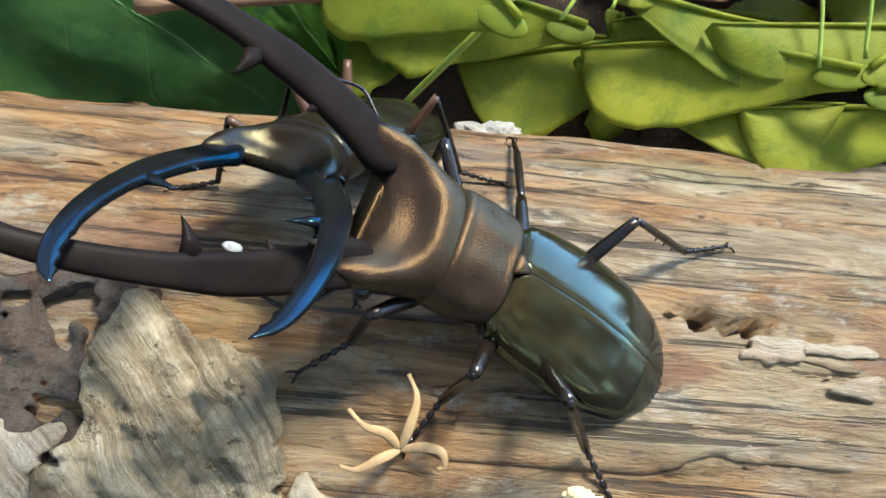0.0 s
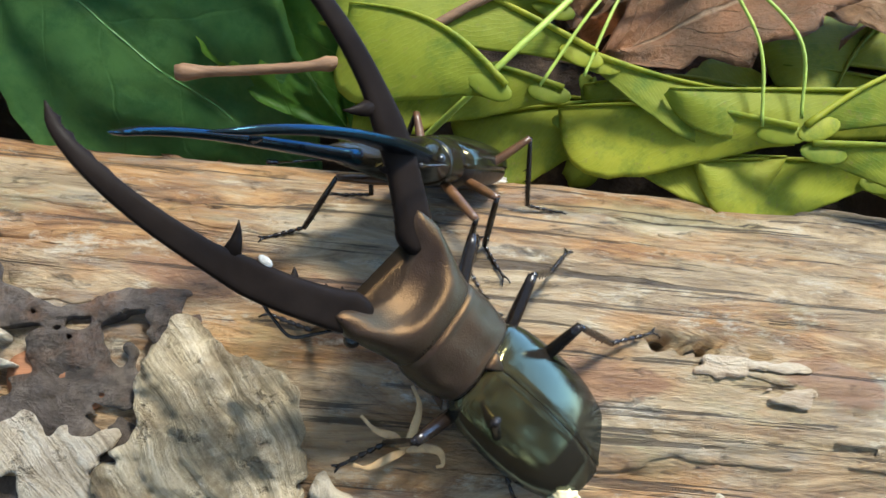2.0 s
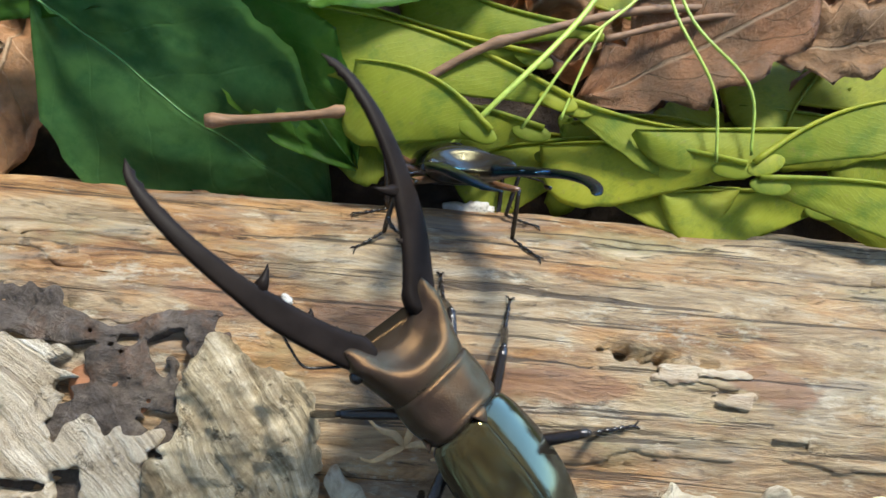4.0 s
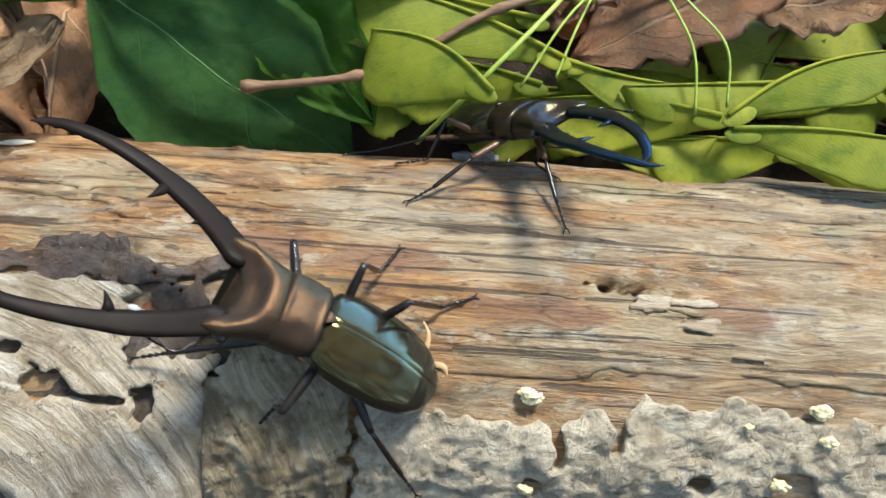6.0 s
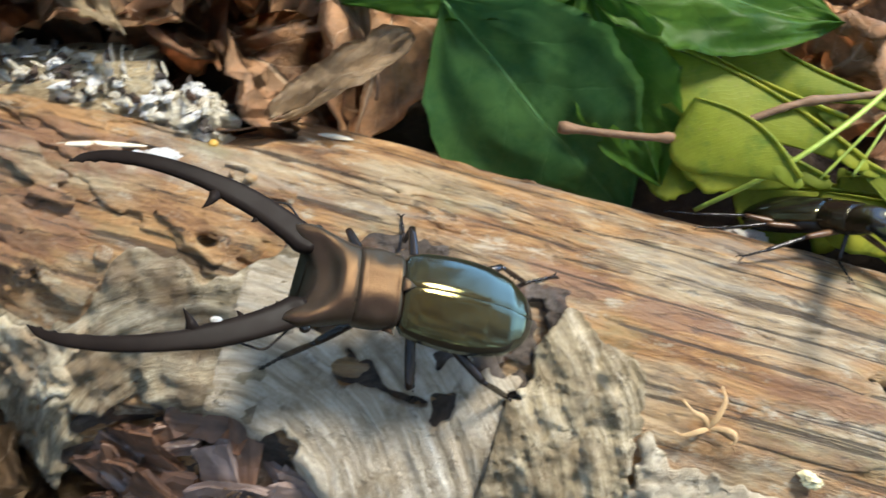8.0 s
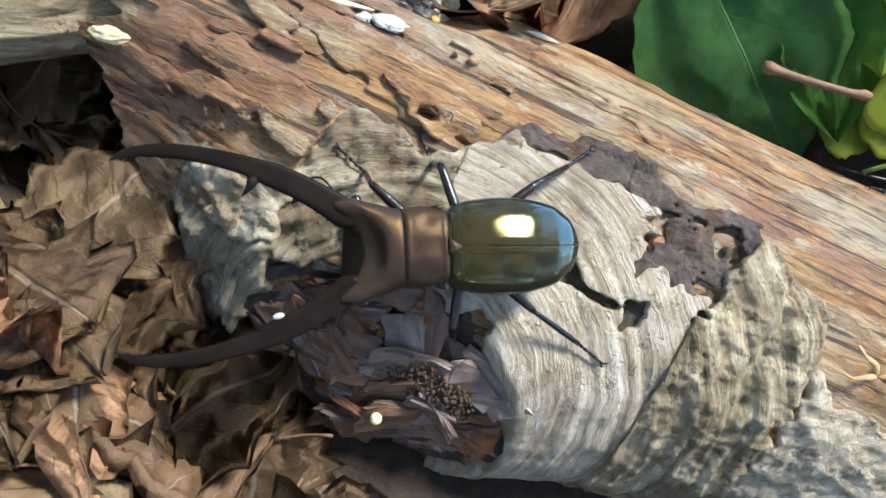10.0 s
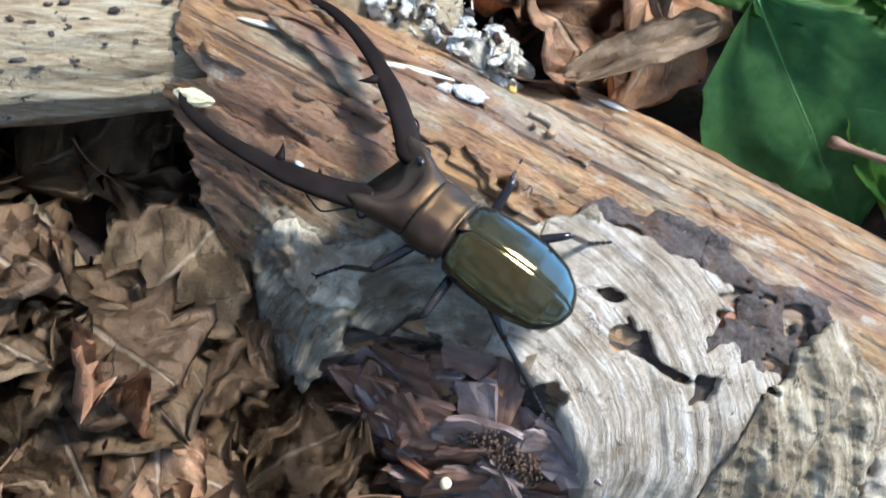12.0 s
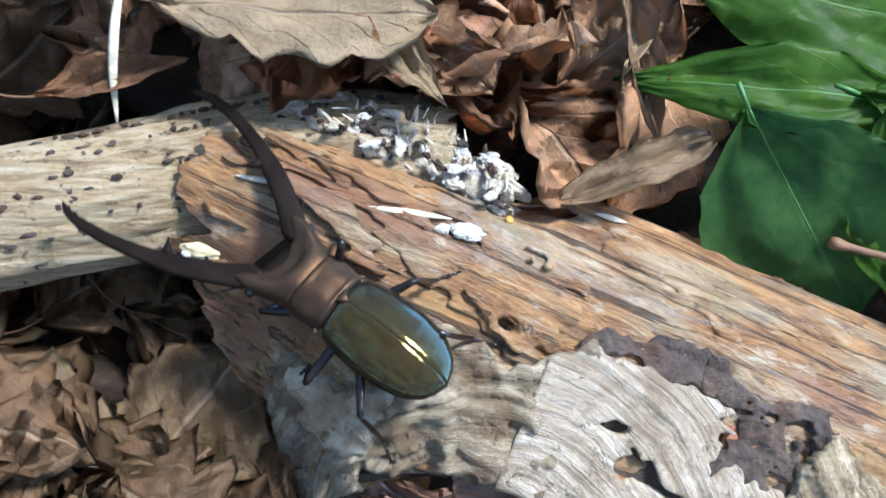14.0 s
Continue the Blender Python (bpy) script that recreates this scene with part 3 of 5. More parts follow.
    shell_plate("bark_flake", log, M_CREAM, (-14.6, -10.2), (-84, -30), 0.08,
                lambda x, th: th < edge(x, th) - 1 and crater(x, th) > 1.15 and math.hypot((x + 12.6) / 1.15, (th + 54) / 13) < 1 + 0.6 * vnoise(x * 0.9, th * 0.08, 14, 5),
                lambda x, th: 0.34 + rough(x, th, 0.2) + 0.10 * vnoise(x * 2.2, th * 0.19, 5, 4) + 0.04 * round(2.6 * vnoise(x * 1.3, th * 0.11, 3, 5)), "cream flake of old bark", 0.2)
    # broken layers of wood on the bare end, and thin lifted sheets along the grain
    step_in = lambda x, th, z, lo, f=0.22: vnoise(x * f + 0.03 * th, th * 0.06 + z, z, 4) > lo
    shell_plate("wood_layer", log, M_CORE, (-17.2, -8.6), (-62, 12), 0.09,
                lambda x, th: x > lerp_table(th, END) + 0.5 and th > edge(x, th) - 2 and step_in(x, th, 3.3, 0.02), lambda x, th: 0.10 + grain_relief(x, th) + rough(x, th, 0.05), "broken layer of orange-brown wood", 0.13)
    shell_plate("wood_layer", log, M_CORE, (-17.0, -9.5), (-58, 2), 0.09,
                lambda x, th: x > lerp_table(th, END) + 0.9 and th > edge(x, th) - 2 and step_in(x, th, 8.1, 0.17, 0.3), lambda x, th: 0.22 + grain_relief(x, th) + rough(x, th, 0.05), "broken layer of orange-brown wood", 0.15)
    shell_plate("wood_layer", log, M_CORE, (-8.6, 16), (-40, 22), 0.10,
                lambda x, th: th > edge(x, th) and step_in(x, th, 5.7, 0.30, 0.12), lambda x, th: 0.025 + grain_relief(x, th), "thin lifted sheet of grey-brown wood", 0.04)
    # lifted chips on the bare wood
    for a, b, la, lb in ((5.3, -11.5, 0.62, 2.3), (6.0, -11, 0.5, 1.6), (6.1, -16, 0.45, 2.2), (-8.6, -14, 0.7, 2.6), (-9.9, -17, 0.6, 2.2), (-12.9, -16, 0.9, 3.0), (-14.2, -22, 0.8, 3.0)):
        shell_plate("chip", log, M_CHIP if a > 0 else M_CORE, (a - 1, a + 1), (b - 6, b + 6), 0.06,
                    lambda x, th: math.hypot((x - a) / la, (th - b) / lb) < 1 + 0.8 * vnoise(x * 2.6, th * 0.4, a, 4), lambda x, th: 0.05 + 0.04 * vnoise(x * 2, th * 0.3, b), "", 0.08)


log = build_log()
build_bark(log)


# ---- ground ----
def ground_z(x, y):
    back = smoothstep(1.5, 4.5, y) * 5.4
    z = 2.2 + back + 1.5 * smoothstep(-2.5, -6.5, y) * smoothstep(-12, -15, x) - 1.2 * math.exp(-((x + 18.5) / 2.5) ** 2 - ((y + 2.6) / 1.8) ** 2) + 0.7 * vnoise(x * 0.12, y * 0.12, 0.4) + 0.25 * vnoise(x * 0.7, y * 0.7, 3)
    far = math.hypot(x, y)
    return z + 2.0 * smoothstep(40, 300, far) * vnoise(x * 0.01, y * 0.01)


def build_ground():
    bm = bmesh.new()
    ax = [-40 + 0.8 * k for k in range(101)]
    ax = [-40000, -6000, -1500, -400, -150, -80] + ax + [80, 150, 400, 1500, 6000, 40000]
    vs = [[bm.verts.new((x, y, ground_z(x, y))) for y in ax] for x in ax]
    for i in range(len(ax) - 1):
        for j in range(len(ax) - 1):
            bm.faces.new((vs[i][j], vs[i + 1][j], vs[i + 1][j + 1], vs[i][j + 1]))
    g = part("ground", bm, M_SOIL)
    return tagged(g, "dark woodland soil under leaf litter", "ground", kind="structure")


build_ground()


# ---- leaves ----
def leaf_bm(length, width, profile, curl=0.0, fold=0.0, wave=0.0, ragged=0.0, seed=0.0, nu=22, nv=12, thick=0.025):
    """A blade along +x from the origin; profile gives half width over 0..1; curl bends it along its length, fold lifts both sides."""
    bm = bmesh.new()
    uvl = bm.loops.layers.uv.new("UVMap")
    rows, uvs = [], {}
    for i in range(nu + 1):
        u = i / nu
        row = []
        for j in range(nv + 1):
            v = j / nv * 2 - 1
            w = width * lerp_table(u, profile) * (1 + ragged * vnoise(u * 9 + seed, 3 * (1 if v > 0 else -1) + seed, seed, 4) * abs(v))
            x, y = u * length, v * w
            z = fold * abs(v) ** 1.3 * w + wave * vnoise(u * 3 + seed, v * 1.6 + seed, seed + 5, 3)
            if abs(curl) > 1e-4:
                a = curl * u
                r = length / curl
                x, z = (r - z) * math.sin(a), r - (r - z) * math.cos(a)
            p = bm.verts.new((x, y, z))
            uvs[p] = (u, j / nv)
            row.append(p)
        rows.append(row)
    for a, b in zip(rows, rows[1:]):
        for j in range(nv):
            f = bm.faces.new((a[j], b[j], b[j + 1], a[j + 1]))
            for l in f.loops:
                l[uvl].uv = uvs[l.vert]
    bmesh.ops.solidify(bm, geom=bm.faces[:], thickness=thick)
    return bm


def stand(x, y, z, rx=0, ry=0, rz=0):
    return pose(x * CM, y * CM, z * CM, rx, ry, rz)


BROAD = [(0, 0.02), (0.06, 0.25), (0.2, 0.75), (0.4, 1.0), (0.6, 0.92), (0.8, 0.6), (0.93, 0.25), (1, 0.02)]
OAK = [(0, 0.05), (0.1, 0.3), (0.2, 0.62), (0.27, 0.5), (0.38, 0.95), (0.47, 0.72), (0.6, 1.0), (0.7, 0.7), (0.82, 0.8), (0.92, 0.5), (1, 0.06)]
LANCE = [(0, 0.02), (0.1, 0.3), (0.3, 0.9), (0.45, 1.0), (0.7, 0.7), (0.9, 0.25), (1, 0.01)]


def add_leaf(name, label, category, bm, material, m, group="", length=4.0, curl=0.0):
    """A dry leaf: blade and stalk."""
    leaf = empty(name, label, category, m, group)
    part("blade", bm, material, leaf)
    part("leaf_stalk", tube(smooth_path([(0.3, 0, 0.0), (-0.1, 0.0, -0.02), (-0.6, 0.08, 0.05), (-1.1, 0.3, 0.16)], 8), [0.02, 0.035, 0.035, 0.03, 0.03, 0.03, 0.035, 0.045], 6), M_TWIG, leaf)
    return leaf


def green_leaf(label, length, width, prof, curl, fold, wave, seed, material, m):
    """A blade, a raised midrib and a stalk."""
    leaf = empty("green_leaf", label, "leaf", m, "broad green leaves")
    part("blade", leaf_bm(length, width, prof, curl, fold, wave, 0.06, seed, 40, 20), material, leaf)
    pts = []
    for k in range(25):
        u = k / 24
        z = wave * vnoise(u * 3 + seed, seed, seed + 5, 3)
        a, r = curl * u, length / curl
        pts.append(((r - z) * math.sin(a), 0, r - (r - z) * math.cos(a) - 0.005))
    part("midrib", tube(pts, [0.028 * (1 - 0.8 * k / 24) for k in range(25)], 7), M_RIB, leaf, "pale green midrib")
    part("leaf_stalk", tube([(-0.6, 0.05, -0.12), (-0.3, 0.02, -0.05), pts[0]], [0.06, 0.055, 0.05], 7), M_RIB, leaf)
    return leaf


LOBED = [(0, 0.03), (0.05, 0.25), (0.18, 0.7), (0.30, 0.95), (0.36, 0.85), (0.5, 1.0), (0.58, 0.9), (0.72, 0.8), (0.88, 0.45), (1, 0.02)]


def between(p0, p1, up):
    """A pose at p0 (cm) with x towards p1 and z near up."""
    a, b = Vector(p0), Vector(p1)
    x = (b - a).normalized()
    y = Vector(up).cross(x).normalized()
    m = Matrix((x, y, x.cross(y))).transposed().to_4x4()
    m.translation = a * CM
    return m, (b - a).length


def build_green_leaves():
    for label, p0, p1, up, width, prof, curl, fold, wave, seed, mat in (
            ("broad blue-green leaf leaning against the back of the log", (-6.9, 4.6, 10.75), (-1.2, 2.6, 7.3), (0, -0.85, 0.53), 2.45, BROAD, -0.25, 0.10, 0.22, 1.0, M_TEALLEAF),
            ("dark green leaf with an uneven edge and a pale midrib", (-4.0, 5.6, 11.5), (-0.75, 3.25, 8.2), (0, -0.78, 0.62), 1.25, LOBED, -0.25, 0.18, 0.22, 4.0, M_DARKLEAF),
            ("dark green leaf in the shade behind the log", (-5.8, 6.6, 10.0), (0.4, 4.6, 7.8), (0, -0.7, 0.7), 2.2, BROAD, -0.2, 0.1, 0.2, 7.0, M_DARKLEAF),
            ("bright green pointed leaf held out over the litter", (-3.0, 6.3, 11.5), (-9.9, 4.3, 10.45), (0, -0.45, 0.9), 1.05, LANCE, -0.2, 0.25, 0.25, 9.0, M_DARKLEAF),
            ("bright green leaf spread over the maple keys", (-4.6, 5.9, 11.3), (2.2, 6.9, 11.7), (0, -0.45, 0.9), 1.5, BROAD, -0.2, 0.15, 0.3, 15.0, M_DARKLEAF),
            ("large green leaf behind the others", (-1.5, 8.6, 12.0), (-9.4, 7.2, 11.6), (0, -0.5, 0.87), 2.0, BROAD, -0.2, 0.1, 0.3, 12.0, M_DARKLEAF)):
        m, length = between(p0, p1, up)
        green_leaf(label, length, width, prof, curl, fold, wave, seed, mat, m)


def samara(p0, p1, side, width, bend=0.25, lift=0.0, crimp=0.03):
    """One winged maple key from its nutlet at p0 to the wing tip at p1; side tells on which side of the thick edge the blade lies."""
    s = empty("samara", "pale yellow-green winged maple key lying behind the log", "samara", group="maple keys")
    a, b = Vector(p0), Vector(p1)
    x = (b - a).normalized()
    nrm = Vector((0, -0.45 + lift, 0.9))
    y = nrm.cross(x).normalized()
    m = Matrix((x, y, x.cross(y))).transposed().to_4x4()
    m.translation = a * CM
    s.matrix_basis = m
    L = (b - a).length
    prof = [(0, 0.16), (0.08, 0.24), (0.25, 0.55), (0.5, 0.92), (0.64, 1.0), (0.77, 0.93), (0.87, 0.75), (0.95, 0.45), (1, 0.03)]
    arch = lambda u: side * bend * L * 0.25 * math.sin(u * 3.0)
    bm = bmesh.new()
    uvl = bm.loops.layers.uv.new("UVMap")
    rows, uvs = [], {}
    sd = a.x * 3.1
    for i in range(29):
        u = i / 28
        row = []
        for j in range(13):
            v = j / 12
            px = L * (u + 0.10 * v * math.sin(u * 3.1))
            py = arch(u) + side * v * width * lerp_table(u, prof) * (1 + crimp * vnoise(u * 6, v, sd, 4))
            pz = (0.10 * math.sin(u * 4 + v * 2.0 + sd) + 0.03 * vnoise(u * 5, v * 2.0, sd, 3)) * v - 0.12 * v * v * width
            p = bm.verts.new((px, py, pz))
            uvs[p] = (u, 0.5 + 0.5 * v)
            row.append(p)
        rows.append(row)
    for c, d in zip(rows, rows[1:]):
        for j in range(12):
            f = bm.faces.new((c[j], d[j], d[j + 1], c[j + 1]))
            for l in f.loops:
                l[uvl].uv = uvs[l.vert]
    bmesh.ops.recalc_face_normals(bm, faces=bm.faces)
    bmesh.ops.solidify(bm, geom=bm.faces[:], thickness=0.025)
    part("wing", bm, M_SAMARA, s)
    lead = [(L * u, arch(u), 0.03) for u in [k / 16 for k in range(17)]]
    part("leading_edge", tube(lead, [0.062 - 0.045 * k / 16 for k in range(17)], 8), M_SAMARA, s)
    bm = bmesh.new()
    bmesh.ops.create_uvsphere(bm, u_segments=16, v_segments=10, radius=1)
    bmesh.ops.scale(bm, vec=(0.42, 0.2, 0.04), verts=bm.verts)
    bmesh.ops.translate(bm, vec=(0.24, 0.13 * side, -0.04), verts=bm.verts)
    part("nutlet", bm, M_SAMARA, s)
    return s


def build_samaras():
    # the pairs that lie uppermost
    samara((6.84, 3.4, 9.45), (3.0, 4.5, 8.3), 1, 1.45, -0.22)
    samara((6.95, 3.4, 9.5), (10.6, 5.0, 10.2), -1, 1.15, -0.35)
    samara((7.1, 3.2, 9.3), (11.6, 3.1, 9.3), -1, 1.25, -0.15)
    samara((3.1, 4.5, 8.2), (7.0, 3.5, 8.7), -1, 1.0, 0.25)
    samara((9.6, 4.6, 9.6), (4.7, 4.1, 9.4), 1, 0.9, 0.0)
    samara((1.75, 3.3, 9.75), (-0.95, 4.3, 10.2), 1, 1.75, -0.55, -0.25)
    samara((1.9, 5.0, 8.6), (1.5, 4.3, 6.6), -1, 1.0, 0.2, -0.9)
    samara((3.4, 4.6, 9.6), (-2.2, 5.6, 10.4), 1, 1.5, -0.25)
    samara((3.3, 4.7, 9.5), (6.3, 4.5, 9.2), -1, 1.1, 0.15)
    samara((2.9, 5.6, 9.8), (-1.6, 6.4, 10.2), 1, 1.1, 0.1)
    samara((4.0, 6.4, 10.0), (-0.3, 7.4, 10.4), 1, 1.2, 0.2)
    # more of them underneath
    samara((2.6, 5.6, 8.0), (-1.6, 5.3, 7.8), 1, 1.6, 0.1)
    samara((5.4, 5.2, 8.1), (1.4, 5.4, 8.0), 1, 1.6, 0.1)
    samara((9.2, 3.6, 8.6), (5.4, 3.3, 8.5), 1, 1.3, -0.1)
    samara((8.6, 3.4, 8.5), (12.6, 3.5, 8.6), -1, 1.3, 0.1)
    samara((11.8, 4.6, 9.2), (15.6, 5.4, 9.6), -1, 1.2, 0.1)
    rng = random.Random(21)
    for k in range(15):
        a = rng.uniform(0, 2 * math.pi)
        x, y = rng.uniform(0.5, 14), rng.uniform(4.6, 7.4)
        z = 7.7 + 0.36 * (y - 2.5) + rng.uniform(-0.2, 0.2)
        L = rng.uniform(3.4, 4.6)
        samara((x, y, z), (x + L * math.cos(a), max(4.4, y + 0.7 * L * math.sin(a)), z + 0.25 * L * math.sin(a)), 1 if k % 2 else -1, rng.uniform(1.2, 1.6), rng.uniform(-0.4, 0.3), 0.0, 0.08)


def build_stalks():
    paths = [[(6.3, 3.5, 9.3), (6.1, 4.6, 10.2), (5.3, 6.0, 10.9), (5.2, 8.5, 11.0)], [(7.0, 3.7, 9.4), (6.8, 4.7, 10.3), (5.6, 5.9, 10.9), (5.2, 8.6, 11.2)],
             [(0.2, 3.5, 7.6), (1.7, 3.9, 9.7), (3.7, 6.4, 10.6), (4.6, 9.0, 11.0)], [(2.4, 3.8, 9.4), (3.4, 5.2, 10.4), (4.9, 7.0, 10.8), (5.4, 9.4, 11)], [(3.2, 4.2, 9.4), (3.6, 5.2, 10.0), (4.2, 6.6, 10.4)]]
    for k, p in enumerate(paths):
        q = smooth_path(p, 24)
        ob = part("stalk", tube(q, [0.06 if k == 2 else 0.032] * 24, 7), M_STALK)
        tagged(ob, "thin yellow-green flower stalk of the maple keys", "stalk", "stalks")


def build_twigs():
    q = smooth_path([(-3.65, 3.3, 9.25), (-2.45, 3.5, 9.3), (-1.35, 3.7, 9.4), (-0.25, 4.2, 9.45), (1.35, 5.1, 10.1), (2.45, 5.6, 10.3), (4.75, 6.5, 10.5), (7.55, 7.1, 10.5)], 60)
    rad = [0.09 + 0.06 * math.exp(-((k - 1) / 1.6) ** 2) + 0.05 * math.exp(-((k - 18) / 1.2) ** 2) + 0.04 * math.exp(-((k - 38) / 1.5) ** 2) + 0.012 * vnoise(k * 0.9, 1) for k in range(60)]
    t = part("twig", tube(q, rad, 10), M_TWIG)
    tagged(t, "thin brown dry twig with swollen nodes", "twig")
    q = smooth_path([(4.0, 5.7, 10.3), (5.2, 6.2, 10.4), (6.4, 6.6, 10.5), (8.4, 7.0, 10.5)], 24)
    t = part("twig", tube(q, [0.07 + 0.01 * vnoise(k * 0.8, 5) for k in range(24)], 8), M_TWIG)
    tagged(t, "slender brown side twig lying on dry leaves", "twig")


build_green_leaves()
build_samaras()
build_stalks()
build_twigs()


def build_litter():
    rng = random.Random(5)
    kinds = []
    for k in range(9):
        prof = (OAK, BROAD, LANCE)[k % 3]
        bm = leaf_bm(rng.uniform(3.2, 5.0), rng.uniform(1.0, 1.6), prof, rng.uniform(-1.5, 1.5), rng.uniform(-0.4, 0.7), rng.uniform(0.4, 0.9), rng.uniform(0.15, 0.4), k * 3.3, 18, 10, 0.03)
        ob = add_leaf("dry_leaf", "curled brown dry leaf in the litter", "leaf", bm, M_DRY, stand(-9 - 2 * k, 10 + k, 10), "dry leaves")
        kinds.append(ob)
    for k in range(230):
        x, y = rng.uniform(-30, 20), rng.uniform(3.0, 16)
        top = 0.5 if (-8 < x < 12 and y < 9) else 1.5
        m = stand(x, y, ground_z(x, y) + rng.uniform(0.0, top), rng.uniform(-35, 35), rng.uniform(-35, 35), rng.uniform(0, 360))
        if y > 13 or (-2 < x < 12 and y < 6.5) or (-11 < x < -6.3 and y < 6.2):
            continue
        copy_thing(kinds[k % 9], m)
    broad = []
    for k in range(6):
        bm = leaf_bm(rng.uniform(4.0, 5.6), rng.uniform(1.6, 2.2), (OAK, BROAD)[k % 2], rng.uniform(-0.9, 0.9), rng.uniform(-0.2, 0.35), rng.uniform(0.4, 0.8), rng.uniform(0.15, 0.35), 40 + k * 2.7, 22, 14, 0.03)
        broad.append(add_leaf("dry_leaf", "broad tan dry leaf in the litter below the log, coloured darker for shade", "leaf", bm, M_SHADEDLEAF, stand(-18.5 - 1.6 * k, -3 - 1.1 * k, 3.4, 12 - 8 * k, 10, 70 * k), "dry leaves"))
    for k in range(210):
        x, y = rng.uniform(-27, -9), rng.uniform(-14, 1)
        if (x > -15.5 and y > -6.3) or math.hypot((x + 18.2) / 3.6, (y + 3.0) / 3.0) < 1:
            continue
        copy_thing((broad + kinds[:3])[k % 9], stand(x, y, ground_z(x, y) + rng.uniform(0.0, 1.4), rng.uniform(-28, 28), rng.uniform(-28, 28), rng.uniform(0, 360)))
    more = random.Random(77)
    for k in range(36):
        x, y = more.uniform(-19, -9.8), more.uniform(3.8, 9.5)
        copy_thing(kinds[k % 9], stand(x, y, ground_z(x, y) + more.uniform(0.7, 1.6), more.uniform(-22, 22), more.uniform(-22, 22), more.uniform(0, 360)))
    # the leaves that stand out
    def dry(p0, p1, width, prof, curl, fold, seed, label, up=(0, -0.3, 0.95), rag=0.15):
        a, b = Vector(p0), Vector(p1)
        x = (b - a).normalized()
        y = Vector(up).cross(x).normalized()
        m = Matrix((x, y, x.cross(y))).transposed().to_4x4()
        m.translation = a * CM
        add_leaf("dry_leaf", label, "leaf", leaf_bm((b - a).length * 1.03, width, prof, curl, fold, 0.25, rag, seed, 26, 14, 0.03), M_PALELEAF if "bleached" in label else M_BUFF if "pale" in label or "tan" in label else M_DRY, m, "dry leaves")
    dry((-9.9, 1.7, 8.6), (-7.3, 4.0, 9.7), 0.5, [(0, 0.3), (0.2, 0.8), (0.6, 1.0), (0.9, 0.88), (1, 0.3)], 0.3, 1.0, 1.0, "curled tan leaf with dark blotches beside the log")
    dry((-8.2, 3.9, 9.2), (-11.0, 7.4, 10.6), 0.45, LANCE, 0.4, 1.2, 2.0, "rolled pale leaf edge standing in the litter")
    dry((-14.0, 4.6, 9.2), (-20.0, 3.4, 9.4), 1.9, OAK, 0.3, 0.2, 5.0, "large pale tan leaf lying on the litter")
    dry((-19.4, 1.0, 10.2), (-14.2, 3.3, 10.3), 1.35, OAK, 0.2, 0.15, 21.0, "large bleached cream leaf lying over the litter")
    dry((-15.7, 3.3, 10.0), (-13.1, 1.9, 9.5), 0.5, LANCE, 0.4, 0.6, 23.0, "narrow bleached leaf strip curling over the litter")
    dry((-9.4, 9.2, 10.4), (-9.7, 4.6, 9.5), 0.5, LANCE, 0.3, 0.7, 25.0, "narrow bleached leaf with a folded edge")
    dry((-15.5, 4.4, 9.3), (-12.2, 3.0, 9.0), 1.2, OAK, 0.5, 0.4, 7.0, "ragged brown leaf on the litter")
    dry((3.6, 4.9, 9.3), (8.4, 7.4, 10.1), 1.5, OAK, 0.4, 0.3, 9.0, "crumpled light brown leaf behind the maple keys")
    dry((7.4, 6.4, 9.9), (10.8, 6.6, 10.0), 1.2, OAK, 0.6, 0.4, 12.0, "crumpled reddish brown leaf")
    dry((-21.5, -0.6, 7.4), (-18.6, 1.2, 8.2), 0.5, LANCE, 0.4, 1.3, 15.0, "twisted purple-brown leaf on the ground")


build_litter()


